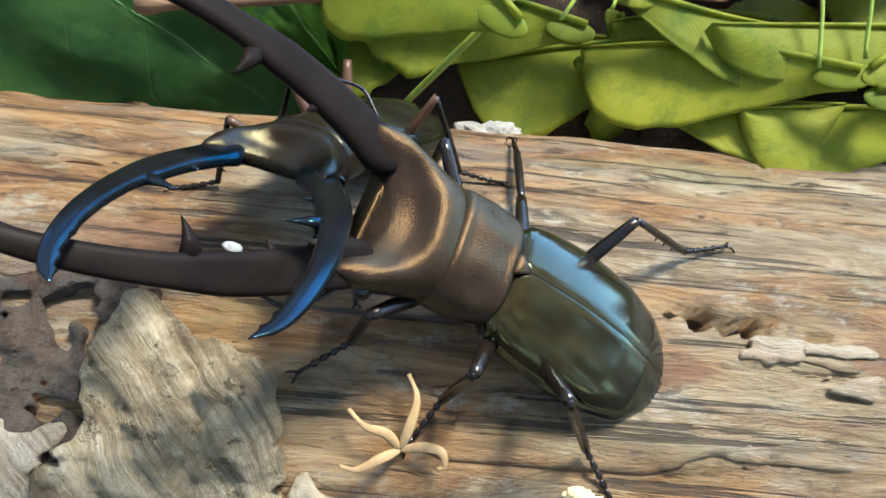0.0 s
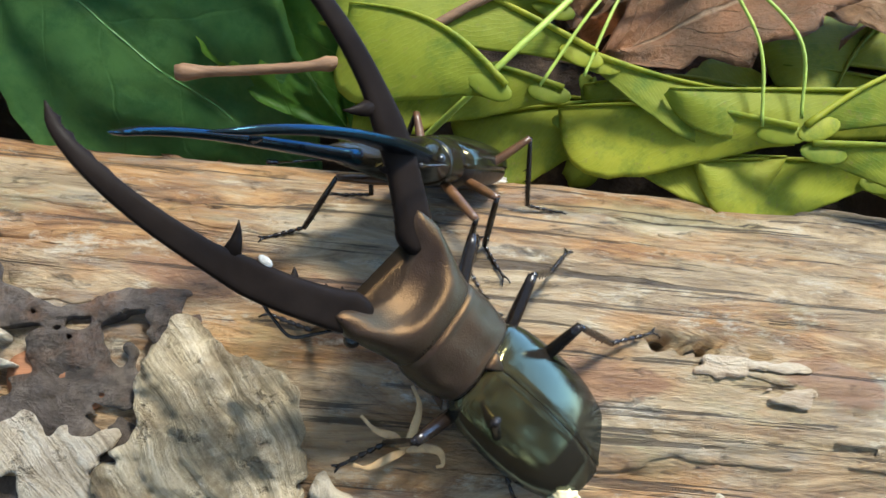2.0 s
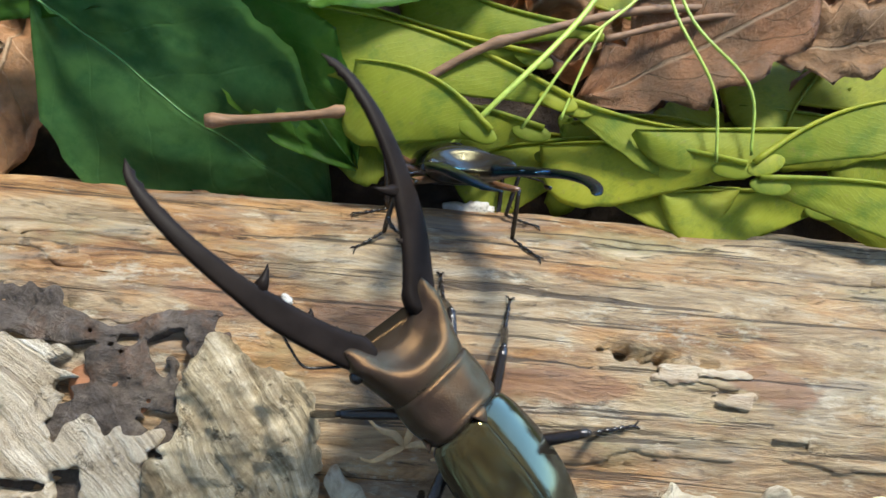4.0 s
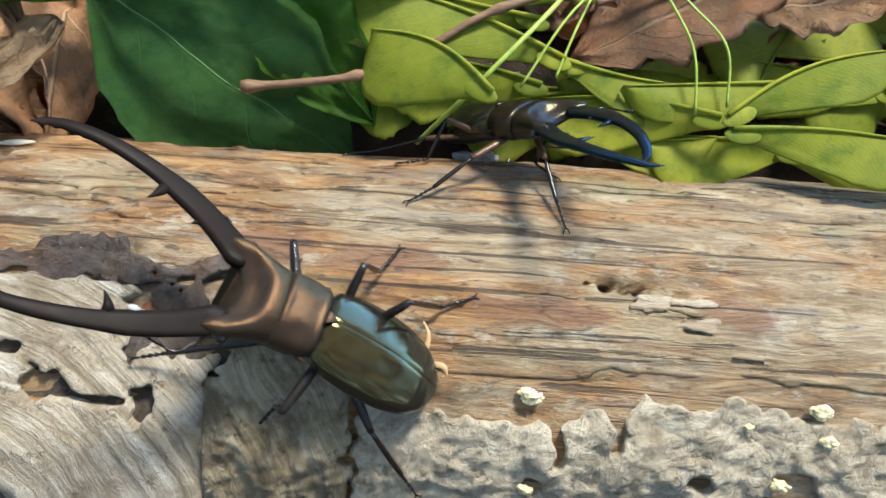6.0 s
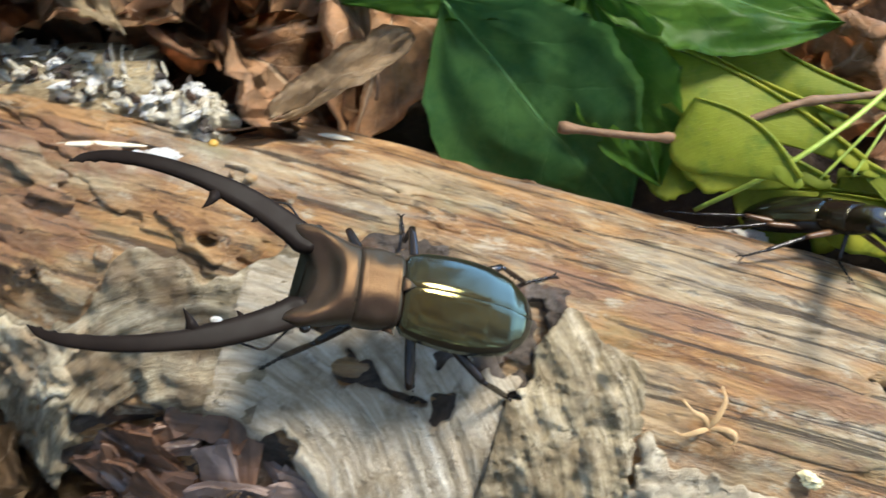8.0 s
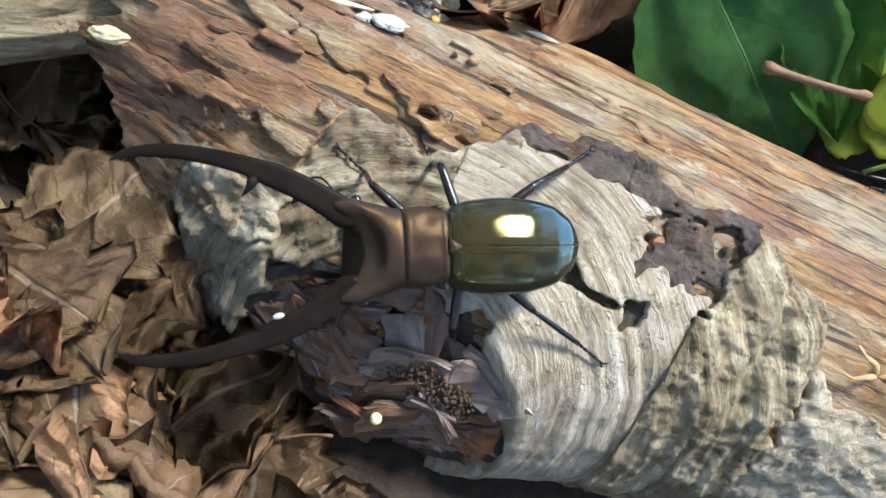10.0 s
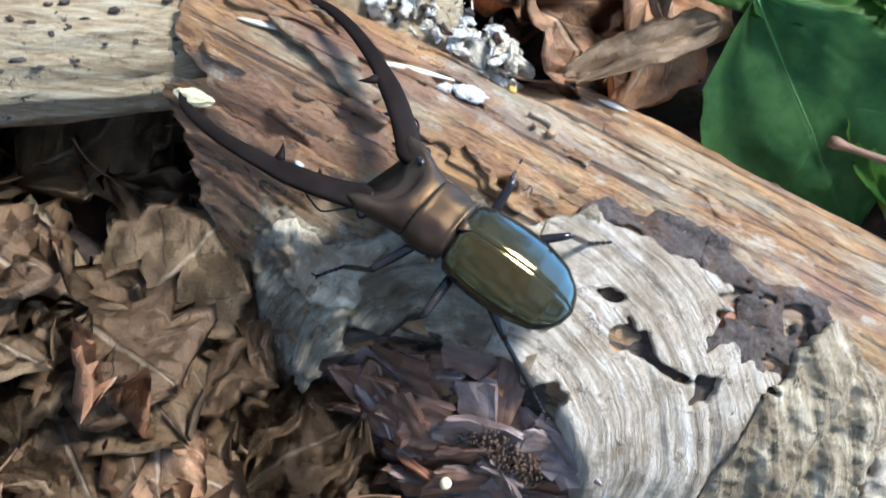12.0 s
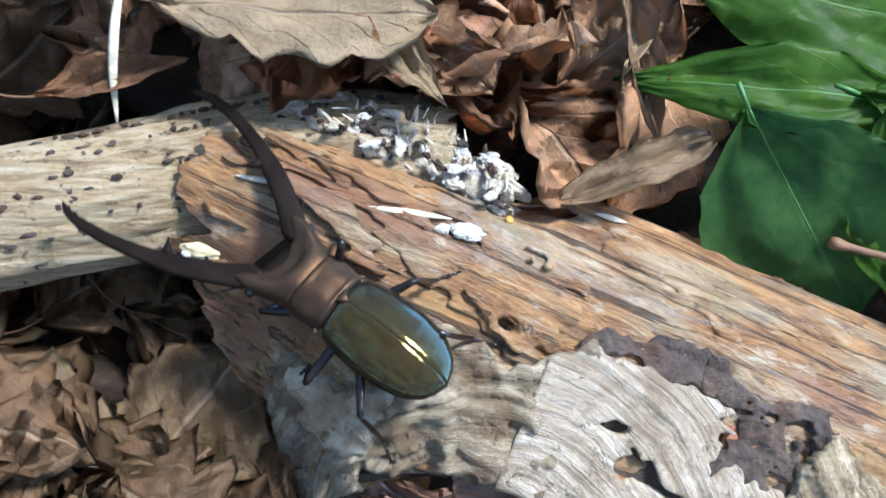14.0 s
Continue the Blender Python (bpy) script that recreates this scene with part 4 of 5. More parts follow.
def build_pale_log():
    p = smooth_path([(-12.6, 2.2, 7.4), (-16, 0.8, 6.9), (-20, -2.2, 6.15), (-27, -7.2, 5.0)], 60)
    bm = bmesh.new()
    rings = []
    for k, c in enumerate(p):
        d = (p[min(k + 1, 59)] - p[max(k - 1, 0)]).normalized()
        s = d.cross(Vector((0, 0, 1))).normalized()
        u = s.cross(d)
        ring = []
        for j in range(96):
            a = 2 * math.pi * j / 96
            w = 4.8 * abs(1 - j / 48)
            r = 1.55 + 0.12 * vnoise(k * 0.06, w * 2.1, 2) + 0.10 * vnoise(k * 0.035, w * 6.5, 5, 4) - 0.10 * max(0.0, 0.06 - abs(vnoise(k * 0.03, w * 3.1, 9, 3))) / 0.06
            r *= 1 + 0.10 * math.exp(-((k - 22) / 2.5) ** 2) * max(0.0, math.cos(a - 2.2)) ** 3
            off = d * (0.5 * vnoise(j * 0.8, 7) if k == 0 else 0)
            ring.append(bm.verts.new(c + off + r * (math.cos(a) * s + math.sin(a) * u)))
        rings.append(ring)
    for a, b in zip(rings, rings[1:]):
        for j in range(96):
            bm.faces.new((a[j], b[j], b[(j + 1) % 96], a[(j + 1) % 96]))
    bm.faces.new(rings[0])
    bm.faces.new(list(reversed(rings[-1])))
    bmesh.ops.recalc_face_normals(bm, faces=bm.faces)
    br = empty("branch", "pale barkless branch mottled with dark lichen behind the log", "branch")
    part("limb", bm, M_PALELOG, br)
    rng = random.Random(12)
    for k in range(150):
        i = rng.randrange(6, 50)
        d = (p[i + 1] - p[i]).normalized()
        s = d.cross(Vector((0, 0, 1))).normalized()
        u = s.cross(d)
        a = rng.uniform(0.4, 2.9)
        nrm = math.cos(a) * s + math.sin(a) * u
        m = Matrix((d, nrm.cross(d), nrm)).transposed().to_4x4()
        m.translation = p[i] + nrm * 1.55
        bm = lump((rng.uniform(0.03, 0.15), rng.uniform(0.025, 0.08), 0.05), 1.0, k * 1.3, 2, 0.7)
        bm.transform(m)
        part("lichen", bm, M_DARKBARK, br, "dark lichen crust")


# ---- small things on and round the log ----
def lump(r, squash, seed, detail=3, rough=0.35):
    """An irregular lump."""
    bm = bmesh.new()
    bmesh.ops.create_icosphere(bm, subdivisions=detail, radius=1)
    for v in bm.verts:
        k = 1 + rough * vnoise(v.co.x * 1.3 + seed, v.co.y * 1.3, v.co.z * 1.3 + seed, 4)
        v.co = Vector((v.co.x * r[0], v.co.y * r[1], v.co.z * r[2] * squash)) * k
    return bm


def slab(r, seed):
    """An angular broken piece: a lump with flattened faces."""
    bm = lump(r, 1.0, seed, 3, 0.3)
    rng = random.Random(int(seed * 10))
    for _ in range(7):
        nrm = Vector((rng.uniform(-1, 1), rng.uniform(-1, 1), rng.uniform(-0.6, 1))).normalized()
        far = max((v.co.dot(nrm) for v in bm.verts)) * rng.uniform(0.5, 0.85)
        for v in bm.verts:
            over = v.co.dot(nrm) - far
            if over > 0:
                v.co -= nrm * over
    return bm


def shard(r, seed):
    """A broken plate of wood with ragged edges."""
    bm = bmesh.new()
    bmesh.ops.create_cube(bm, size=2)
    bmesh.ops.subdivide_edges(bm, edges=bm.edges[:], cuts=3, use_grid_fill=True)
    for v in bm.verts:
        x, y, z = v.co
        v.co.x = r[0] * (x * (1 - 0.25 * y * math.sin(seed)) + 0.28 * vnoise(y * 2.5 + seed, z, x, 3))
        v.co.y = r[1] * (y * (1 - 0.3 * x * math.cos(seed * 1.7)) + 0.30 * vnoise(x * 2.5, z + seed, y, 3))
        v.co.z = r[2] * (z + 0.9 * vnoise(x * 1.6 + seed, y * 1.6, seed, 4)) + 0.10 * r[0] * x * x * math.sin(seed * 2.3)
    return bm


def log_frame(x, th, h=0.0, rz=0.0):
    """A pose on the log: z outwards, x along the log."""
    a = radians(th)
    nrm, s = Vector((0, math.sin(a), math.cos(a))), Vector((0, math.cos(a), -math.sin(a)))
    m = Matrix((Vector((1, 0, 0)), s, nrm)).transposed().to_4x4() @ Matrix.Rotation(radians(rz), 4, "Z")
    m.translation = on_log(x, th, h) * CM
    return m


def thing(name, label, category, bm, material, m, group="", smooth=True):
    ob = part(name, bm, material, smooth=smooth)
    ob.matrix_basis = m
    return tagged(ob, label, category, group)


def build_crater():
    rng = random.Random(8)
    for k in range(74):
        a, q = rng.uniform(0, 2 * math.pi), math.sqrt(rng.uniform(0.02, 0.85))
        x, th = -8.65 + 2.85 * q * math.cos(a), -83 + 25 * q * math.sin(a)
        big = rng.uniform(0.3, 0.95)
        bm = shard((big, big * rng.uniform(0.35, 0.6), 0.09), k * 1.7 + 0.3)
        thing("bark_chunk", "damp dark purple-brown bark chunk in the knot hole", "bark", bm, (M_CHUNK, M_CHUNKBROWN)[k % 2] if k % 14 else M_ORANGE,
              log_frame(x, th, rng.uniform(0.12, 0.3), rng.uniform(-35, 35) + (90 if k % 5 == 0 else 0)) @ Matrix.Rotation(rng.uniform(-0.45, 0.45), 4, "Y") @ Matrix.Rotation(rng.uniform(-0.4, 0.4), 4, "X"), "bark chunks", False)
    bm = bmesh.new()
    for k in range(520):
        a, q = rng.uniform(0, 2 * math.pi), math.sqrt(rng.random())
        lumpy = bmesh.ops.create_icosphere(bm, subdivisions=1, radius=rng.uniform(0.02, 0.055))["verts"]
        bmesh.ops.translate(bm, vec=(1.15 * q * math.cos(a), 0.75 * q * math.sin(a), 0.22 * (1 - q * q) + rng.uniform(-0.03, 0.05)), verts=lumpy)
    ob = thing("crumbs", "brown crumbly frass heaped in the knot hole", "debris", bm, M_FRASS, log_frame(-7.6, -77, 0.12, -20), smooth=False)
    tagged(ob, kind="stuff")
    thing("pebble", "small pale green round seed", "seed", lump((0.13, 0.13, 0.13), 1.0, 3.0, 3, 0.1), M_CRUMB, log_frame(-8.3, -83, 0.65))
    thing("pebble", "tiny white crumb in the knot hole", "crumb", lump((0.08, 0.07, 0.06), 1.0, 5.0, 2, 0.2), M_WHITE, log_frame(-10.5, -70, 0.2))


def build_bits():
    # dried blossom: three curled papery strips from one point
    fl = empty("dried_blossom", "dried pale straw blossom with curled petals", "blossom", log_frame(0.6, -31, 0.16))
    fl.scale = (0.84, 0.84, 0.84)
    for p in ([(0, 0, 0), (-0.25, -0.12, 0.12), (-0.55, -0.3, 0.08), (-0.8, -0.28, 0.02)], [(0, 0, 0), (-0.2, 0.22, 0.14), (-0.5, 0.3, 0.16), (-0.75, 0.5, 0.05)],
              [(0, 0, 0), (0.1, 0.35, 0.15), (0.16, 0.75, 0.2), (0.02, 1.05, 0.15)], [(0, 0, 0), (0.3, 0.08, 0.12), (0.55, 0.05, 0.2), (0.62, -0.14, 0.14), (0.52, -0.2, 0.1)]):
        q = smooth_path(p, 20)
        part("petal", tube(q, [0.03 + 0.06 * math.sin(math.pi * min(1, k / 15)) ** 0.7 * (1 - k / 24) for k in range(20)], 8, True, 0.35), M_STRAW, fl)
    for x, th, r, n in ((2.8, -36, 0.22, 7), (8.5, -35, 0.2, 6), (8.7, -42, 0.16, 5), (7.1, -40, 0.1, 3), (7.9, -54, 0.17, 4), (2.9, -60, 0.15, 4)):
        bm = lump((r * 1.0, r * 0.65, r * 0.5), 1.0, x, 4, 0.55)
        thing("fungus_crumb", "creamy yellow crumbly fungus on the bark edge", "fungus", bm, M_CRUMB, log_frame(x, th, 0.2), "fungus crumbs")
    thing("white_flake", "chalky white flake with dark specks on the bare wood", "flake", lump((0.36, 0.2, 0.06), 1.0, 2.0, 4, 0.35), M_WHITE, log_frame(-11.6, -1, 0.06, 12), "white flakes")
    thing("white_flake", "small chalky white flake", "flake", lump((0.18, 0.12, 0.07), 1.0, 6.0, 3, 0.3), M_WHITE, log_frame(-12.1, -3, 0.05, 30), "white flakes")
    thing("seed", "small round ochre seed", "seed", lump((0.10, 0.10, 0.08), 1.0, 9.0, 3, 0.15), M_TUFT, log_frame(-10.8, 9, 0.08))
    thing("white_flake", "crumbly white lump at the back of the log", "flake", lump((0.5, 0.22, 0.2), 1.0, 4.0, 4, 0.5), M_WHITE, log_frame(1.7, 46, 0.1), "white flakes")
    thing("branch_stub", "cut branch stub with a pale yellow face", "stub", lump((0.5, 0.17, 0.09), 1.0, 7.0, 4, 0.3), M_CRUMB, log_frame(-16.7, -37, 0.08, 14))
    for p, q, w in (((-13.9, -6), (-12.0, 1), 0.09), ((-16.6, -12), (-15.6, -9), 0.08), ((-8.9, 27), (-8.1, 29), 0.09)):
        pts = [on_log(p[0] + (q[0] - p[0]) * k / 12, p[1] + (q[1] - p[1]) * k / 12, 0.04) for k in range(13)]
        thing("splinter", "bleached splinter lying along the grain", "splinter", tube(pts, [w * math.sin(math.pi * (k + 0.6) / 13.2) for k in range(13)], 6, True, 0.5), M_SPLINTER, Matrix(), "splinters")


def build_splinters():
    """The shattered white end of the pale branch."""
    heap = empty("rotten_wood", "shattered bleached white wood end with fine splinters", "wood")
    rng = random.Random(3)

    def place(spread, up):
        x = rng.uniform(-16.6, -11.0)
        return Vector((x, 1.45 + rng.uniform(-0.55, 0.6) * spread, 8.2 + rng.uniform(-0.3, 0.35) * up))
    for k in range(130):
        bm = slab((rng.uniform(0.2, 0.7), rng.uniform(0.08, 0.22), rng.uniform(0.1, 0.25)), k + 0.7)
        bm.transform(Matrix.Translation(place(0.9, 0.8)) @ Matrix.Rotation(rng.uniform(-0.7, 0.4), 4, "Z") @ Matrix.Rotation(rng.uniform(-0.4, 0.4), 4, "Y"))
        part("fragment", bm, M_ASH, heap, smooth=False)
    for k in range(170):
        bm = lump((rng.uniform(0.08, 0.24), rng.uniform(0.05, 0.14), rng.uniform(0.05, 0.12)), 1.0, k * 1.1, 2, 0.8)
        bm.transform(Matrix.Translation(place(1.1, 1.0) + Vector((0, 0, 0.35))) @ Matrix.Rotation(rng.uniform(0, 3), 4, "Z"))
        part("crumb", bm, (M_ASH, M_WHITE, M_ASH, M_DARKBARK)[k % 4], heap, smooth=False)
    # brush of fibres standing at the torn end
    for k in range(90):
        f = k % 2
        a = Vector((-13.3 + rng.uniform(-0.5, 0.5), 1.7 + rng.uniform(-0.25, 0.3), 8.4)) if f else place(1.0, 1.0) + Vector((0, 0, 0.3))
        d = Vector((rng.uniform(-0.5, 0.5), rng.uniform(-0.3, 0.6), 1.0)).normalized() if f else Vector((rng.uniform(-1, 1), rng.uniform(-0.6, 0.6), rng.uniform(0, 0.5))).normalized()
        L = rng.uniform(0.35, 0.8) if f else rng.uniform(0.15, 0.4)
        part("splinter", tube([a, a + d * L * 0.5, a + d * L], [0.03, rng.uniform(0.02, 0.045), 0.012], 5, True, rng.uniform(0.3, 1)), M_WHITE if k % 3 else M_SPLINTER, heap, smooth=False)


def build_grass():
    q = smooth_path([(-20.9, 2.6, 9.2), (-20.4, 1.2, 9.1), (-20.0, 0.2, 8.4), (-19.6, -0.5, 7.6)], 16)
    thing("grass_blade", "dry pale grass blade", "grass", tube(q, [0.11 * math.sin(math.pi * (k + 1.5) / 18) for k in range(16)], 6, True, 0.25), M_SPLINTER, Matrix())


build_pale_log()
build_crater()
build_bits()
build_splinters()
build_grass()


def build_surroundings():
    """Unseen leafy branches overhead that shape light and reflections, low at the near side, with open sky behind the
    log.
    """
    def leafy(q, off, rise):
        # small gaps everywhere, wider ones at the near side to let in fill light
        near = smoothstep(80, 140, abs(off)) * smoothstep(12, 28, rise) * (1 - smoothstep(58, 74, rise))
        return vnoise(q.x * 0.022, q.y * 0.022, q.z * 0.022 + 8.0, 3) < 0.45 - 0.16 * near

    bm = bmesh.new()
    rows = []
    for i in range(145):
        az = 2 * math.pi * i / 144
        row = []
        for j in range(37):
            low = radians(-1)
            el = low + (math.pi / 2 - low) * j / 36
            r = 420 * (1 + 0.20 * vnoise(math.sin(az) * math.cos(el) * 6, math.cos(az) * math.cos(el) * 6, 1.0, 4))
            row.append(bm.verts.new((r * math.cos(el) * math.sin(az), r * math.cos(el) * math.cos(az), r * math.sin(el) + 4)))
        rows.append(row)
    for a, b in zip(rows, rows[1:]):
        for j in range(36):
            # the gap through which the sun comes, and the open sky behind the log
            q = a[j].co
            ragged = vnoise(q.x * 0.012, q.y * 0.012, q.z * 0.012 + 3.0, 4)
            off = (math.degrees(math.atan2(q.x, q.y)) - 44 + 180) % 360 - 180
            rise = math.degrees(math.asin(q.z / q.length))
            if q.angle(sv) > radians(10 + 4 * ragged) and math.hypot(off / 40, max(0.0, rise - 8) / 36) > 1 + 0.3 * ragged and leafy(q, off, rise):
                bm.faces.new((a[j], b[j], b[j + 1], a[j + 1]))
    bmesh.ops.remove_doubles(bm, verts=bm.verts, dist=0.5)
    ob = part("backdrop", bm, M_FOLIAGE)
    tagged(ob, "unseen dark green tree crown overhead that shapes light and reflections", "backdrop", kind="structure")


build_surroundings()


# ---- beetles ----
def loft(sections, sides, close_ends=True):
    """Sections of (x, half width, z of top, z of side, z of bottom): an upper dome and a shallower belly."""
    bm = bmesh.new()
    rings = []
    for x, w, zt, zs, zb in sections:
        ring = []
        for j in range(sides):
            a = 2 * math.pi * j / sides
            c, s = math.cos(a), math.sin(a)
            y = w * math.copysign(abs(c) ** 0.72, c)
            z = zs + (zt - zs) * s ** 0.82 if s >= 0 else zs - (zs - zb) * abs(s) ** 0.8
            ring.append(bm.verts.new((x, y, z)))
        rings.append(ring)
    for a, b in zip(rings, rings[1:]):
        for j in range(sides):
            bm.faces.new((a[j], a[(j + 1) % sides], b[(j + 1) % sides], b[j]))
    if close_ends:
        bm.faces.new(rings[0])
        bm.faces.new(list(reversed(rings[-1])))
    bmesh.ops.recalc_face_normals(bm, faces=bm.faces)
    return bm


def resample(table, n):
    """Smooths rows of numbers over their first column."""
    cols = np.array(table, float)
    out = []
    for k in range(n):
        u = k / (n - 1)
        x = cols[0, 0] + (cols[-1, 0] - cols[0, 0]) * u
        i = int(np.clip(np.searchsorted(cols[:, 0], x) - 1, 0, len(cols) - 2))
        f = (x - cols[i, 0]) / (cols[i + 1, 0] - cols[i, 0])
        a, b, c, d = (cols[int(np.clip(i + m, 0, len(cols) - 1)), 1:] for m in (-1, 0, 1, 2))
        row = 0.5 * (2 * b + (c - a) * f + (2 * a - 5 * b + 4 * c - d) * f * f + (3 * b - a - 3 * c + d) * f ** 3)
        out.append((x, *row))
    return out


ELYTRA = [(-2.60, 0.05, 0.06, 0.02, -0.02), (-2.55, 0.27, 0.16, 0.02, -0.06), (-2.40, 0.50, 0.29, 0.02, -0.12), (-2.1, 0.72, 0.46, 0.06, -0.15),
          (-1.6, 0.85, 0.64, 0.12, -0.15), (-1.0, 0.88, 0.74, 0.18, -0.12), (-0.4, 0.82, 0.76, 0.24, -0.05), (-0.1, 0.72, 0.72, 0.27, 0.0), (0.02, 0.52, 0.60, 0.3, 0.05)]
PRONOTUM = [(-0.03, 0.60, 0.63, 0.30, 0.05), (0.01, 0.655, 0.69, 0.26, -0.02), (0.08, 0.68, 0.715, 0.24, -0.08), (0.35, 0.735, 0.735, 0.22, -0.10), (0.65, 0.735, 0.72, 0.2, -0.12), (0.77, 0.715, 0.69, 0.2, -0.1), (0.80, 0.69, 0.655, 0.2, -0.1)]
HEAD = [(0.76, 0.68, 0.645, 0.22, -0.08), (0.80, 0.71, 0.68, 0.22, -0.08), (0.9, 0.73, 0.69, 0.22, -0.08), (1.15, 0.79, 0.69, 0.22, -0.06), (1.4, 0.87, 0.66, 0.24, -0.02), (1.62, 0.94, 0.61, 0.27, 0.02), (1.78, 0.93, 0.55, 0.28, 0.06), (1.98, 0.88, 0.48, 0.29, 0.10), (2.10, 0.78, 0.40, 0.29, 0.17)]
MANDIBLE = [(-0.20, -0.03, 0.02), (0.04, 0.07, 0.03), (0.30, 0.20, 0.04), (0.95, 0.42, 0.06), (1.6, 0.56, 0.06), (2.2, 0.63, 0.05), (2.9, 0.64, 0.0), (3.5, 0.57, -0.08), (3.9, 0.45, -0.16), (4.17, 0.27, -0.2)]
HINGE = (1.70, 0.55, 0.23)
COXAE = [(0.50, 0.42, 0.0), (-0.35, 0.46, -0.02), (-0.85, 0.46, -0.02)]
FEMUR, TIBIA, TARSUS = (1.1, 1.15, 1.25), (1.2, 1.15, 1.35), 0.85


def half_elytron(side):
    secs = resample(ELYTRA, 40)
    bm = bmesh.new()
    rows = []
    for x, w, zt, zs, zb in secs:
        row = []
        for j in range(19):
            a = math.pi / 2 * j / 18          # 0 at the suture, 90 at the rim
            f = math.sin(a)
            y = w * f + 0.005
            z = zs + (zt - zs) * (0.65 * max(0.0, 1 - f ** 3) ** (1 / 3) + 0.35 * (1 - f))
            if j == 0:
                z -= 0.025
            row.append(bm.verts.new((x, side * y, z)))
        row.append(bm.verts.new((x, side * (w + 0.015), zs - 0.03)))
        row.append(bm.verts.new((x, side * w * 0.94, zs - 0.09)))
        rows.append(row)
    for a, b in zip(rows, rows[1:]):
        for j in range(len(a) - 1):
            bm.faces.new((a[j], a[j + 1], b[j + 1], b[j]))
    bmesh.ops.recalc_face_normals(bm, faces=bm.faces)
    return bm


def pronotum_bm():
    bm = loft(resample(PRONOTUM, 26), 64)
    for v in bm.verts:
        x, y, z = v.co
        if z > 0.3:
            # faint middle furrow, a dimple on each side and a raised bead along both edges
            v.co.z -= 0.028 * math.exp(-(y / 0.09) ** 2) * smoothstep(0.05, 0.2, x) * (1 - smoothstep(0.6, 0.75, x))
            v.co.z -= 0.045 * math.exp(-((abs(y) - 0.48) / 0.13) ** 2 - ((x - 0.36) / 0.16) ** 2)
            v.co.z += 0.022 * (math.exp(-((x - 0.72) / 0.035) ** 2) + math.exp(-((x - 0.05) / 0.04) ** 2))
    for s in (1, -1):
        tube([(0.16, s * 0.66, 0.24), (0.07, s * 0.72, 0.26), (0.0, s * 0.79, 0.27)], [0.09, 0.055, 0.006], 8, True, 0.5, bm)
    return bm


def head_bm():
    bm = loft(resample(HEAD, 22), 48)
    for v in bm.verts:
        x, y, z = v.co
        if x > 0.9:
            k = smoothstep(0.9, 2.0, x)
            # hollow front edge and raised corners
            v.co.x -= 0.62 * k * (1 - min(1.0, abs(y) / 0.88) ** 2)
            if z > 0.25:
                v.co.z -= 0.16 * k * (1 - min(1.0, abs(y) / 0.7) ** 2)
                v.co.z += 0.05 * k * smoothstep(0.5, 0.9, abs(y))
    return bm


def mandible_bm(side):
    n = 44
    path = smooth_path(MANDIBLE, n)
    bm = bmesh.new()
    rings = []
    for k, p in enumerate(path):
        u = k / (n - 1)
        d = (path[min(k + 1, n - 1)] - path[max(k - 1, 0)]).normalized()
        inn = Vector((d.y, -d.x, 0)).normalized()
        w = lerp_table(u, [(0, 0.05), (0.06, 0.18), (0.13, 0.27), (0.2, 0.265), (0.3, 0.235), (0.42, 0.22), (0.50, 0.17), (0.65, 0.14), (0.8, 0.105), (0.93, 0.07), (1, 0.008)])
        h = lerp_table(u, [(0, 0.03), (0.05, 0.17), (0.15, 0.13), (0.5, 0.09), (0.85, 0.06), (1, 0.008)])
        bite = 0.035 * max(0.0, math.sin(u * 170)) * smoothstep(0.72, 0.76, u) * (1 - smoothstep(0.95, 0.98, u))
        ring = []
        for j in range(20):
            a = 2 * math.pi * j / 20
            c, s = math.cos(a), math.sin(a)
            ww = w + (bite if c > 0.8 else 0)
            dish = -0.2 * h * max(0.0, s) * (1 - abs(c)) * (1 - smoothstep(0.5, 0.8, u))
            sq = math.copysign(abs(s) ** 0.8, s)
            q = p + inn * ww * math.copysign(abs(c) ** 0.85, c) + Vector((0, 0, 1)) * (h * sq + dish + 0.02 * (c < -0.6) * (s > 0) * (1 - u))
            ring.append(bm.verts.new((q.x, side * q.y, q.z)))
        rings.append(ring)
    for a, b in zip(rings, rings[1:]):
        for j in range(20):
            bm.faces.new((a[j], a[(j + 1) % 20], b[(j + 1) % 20], b[j]))
    bm.faces.new(rings[0])
    bm.faces.new(rings[-1])
    # the large inner tooth and the small ones between it and the base
    for k, ahead, reach, thick in ((20, 0.10, 0.34, 0.10), (14, 0.05, 0.14, 0.07), (11, 0.04, 0.08, 0.05), (9, 0.03, 0.10, 0.06), (7, 0.02, 0.06, 0.05)):
        p = path[k]
        d = (path[k + 1] - path[k - 1]).normalized()
        inn = Vector((d.y, -d.x, 0)).normalized()
        w = 0.19
        pts = [p + inn * w * 0.7, p + inn * (w + 0.35 * reach) + d * ahead * 0.2, p + inn * (w + 0.7 * reach) + d * ahead * 0.55, p + inn * (w + reach) + d * ahead]
        tube([(q.x, side * q.y, q.z) for q in pts], [thick * 1.3, thick * 0.75, thick * 0.4, 0.005], 8, True, 0.6, bm)
    bmesh.ops.recalc_face_normals(bm, faces=bm.faces)
    return bm


def limb_bm(length, r0, r1, spines=0):
    bm = tube([(length * u, 0, 0) for u in [k / 8 for k in range(9)]], [(r0 + (r1 - r0) * k / 8) * (1 + 0.25 * math.sin(math.pi * k / 8)) for k in range(9)], 8, True, 0.8)
    for k in range(spines):
        x = length * (0.45 + 0.5 * k / spines)
        tube([(x, 0, -r1 * 0.6), (x + 0.05, 0, -r1 * 0.6 - 0.07)], [0.02, 0.003], 5, bm=bm)
    return bm


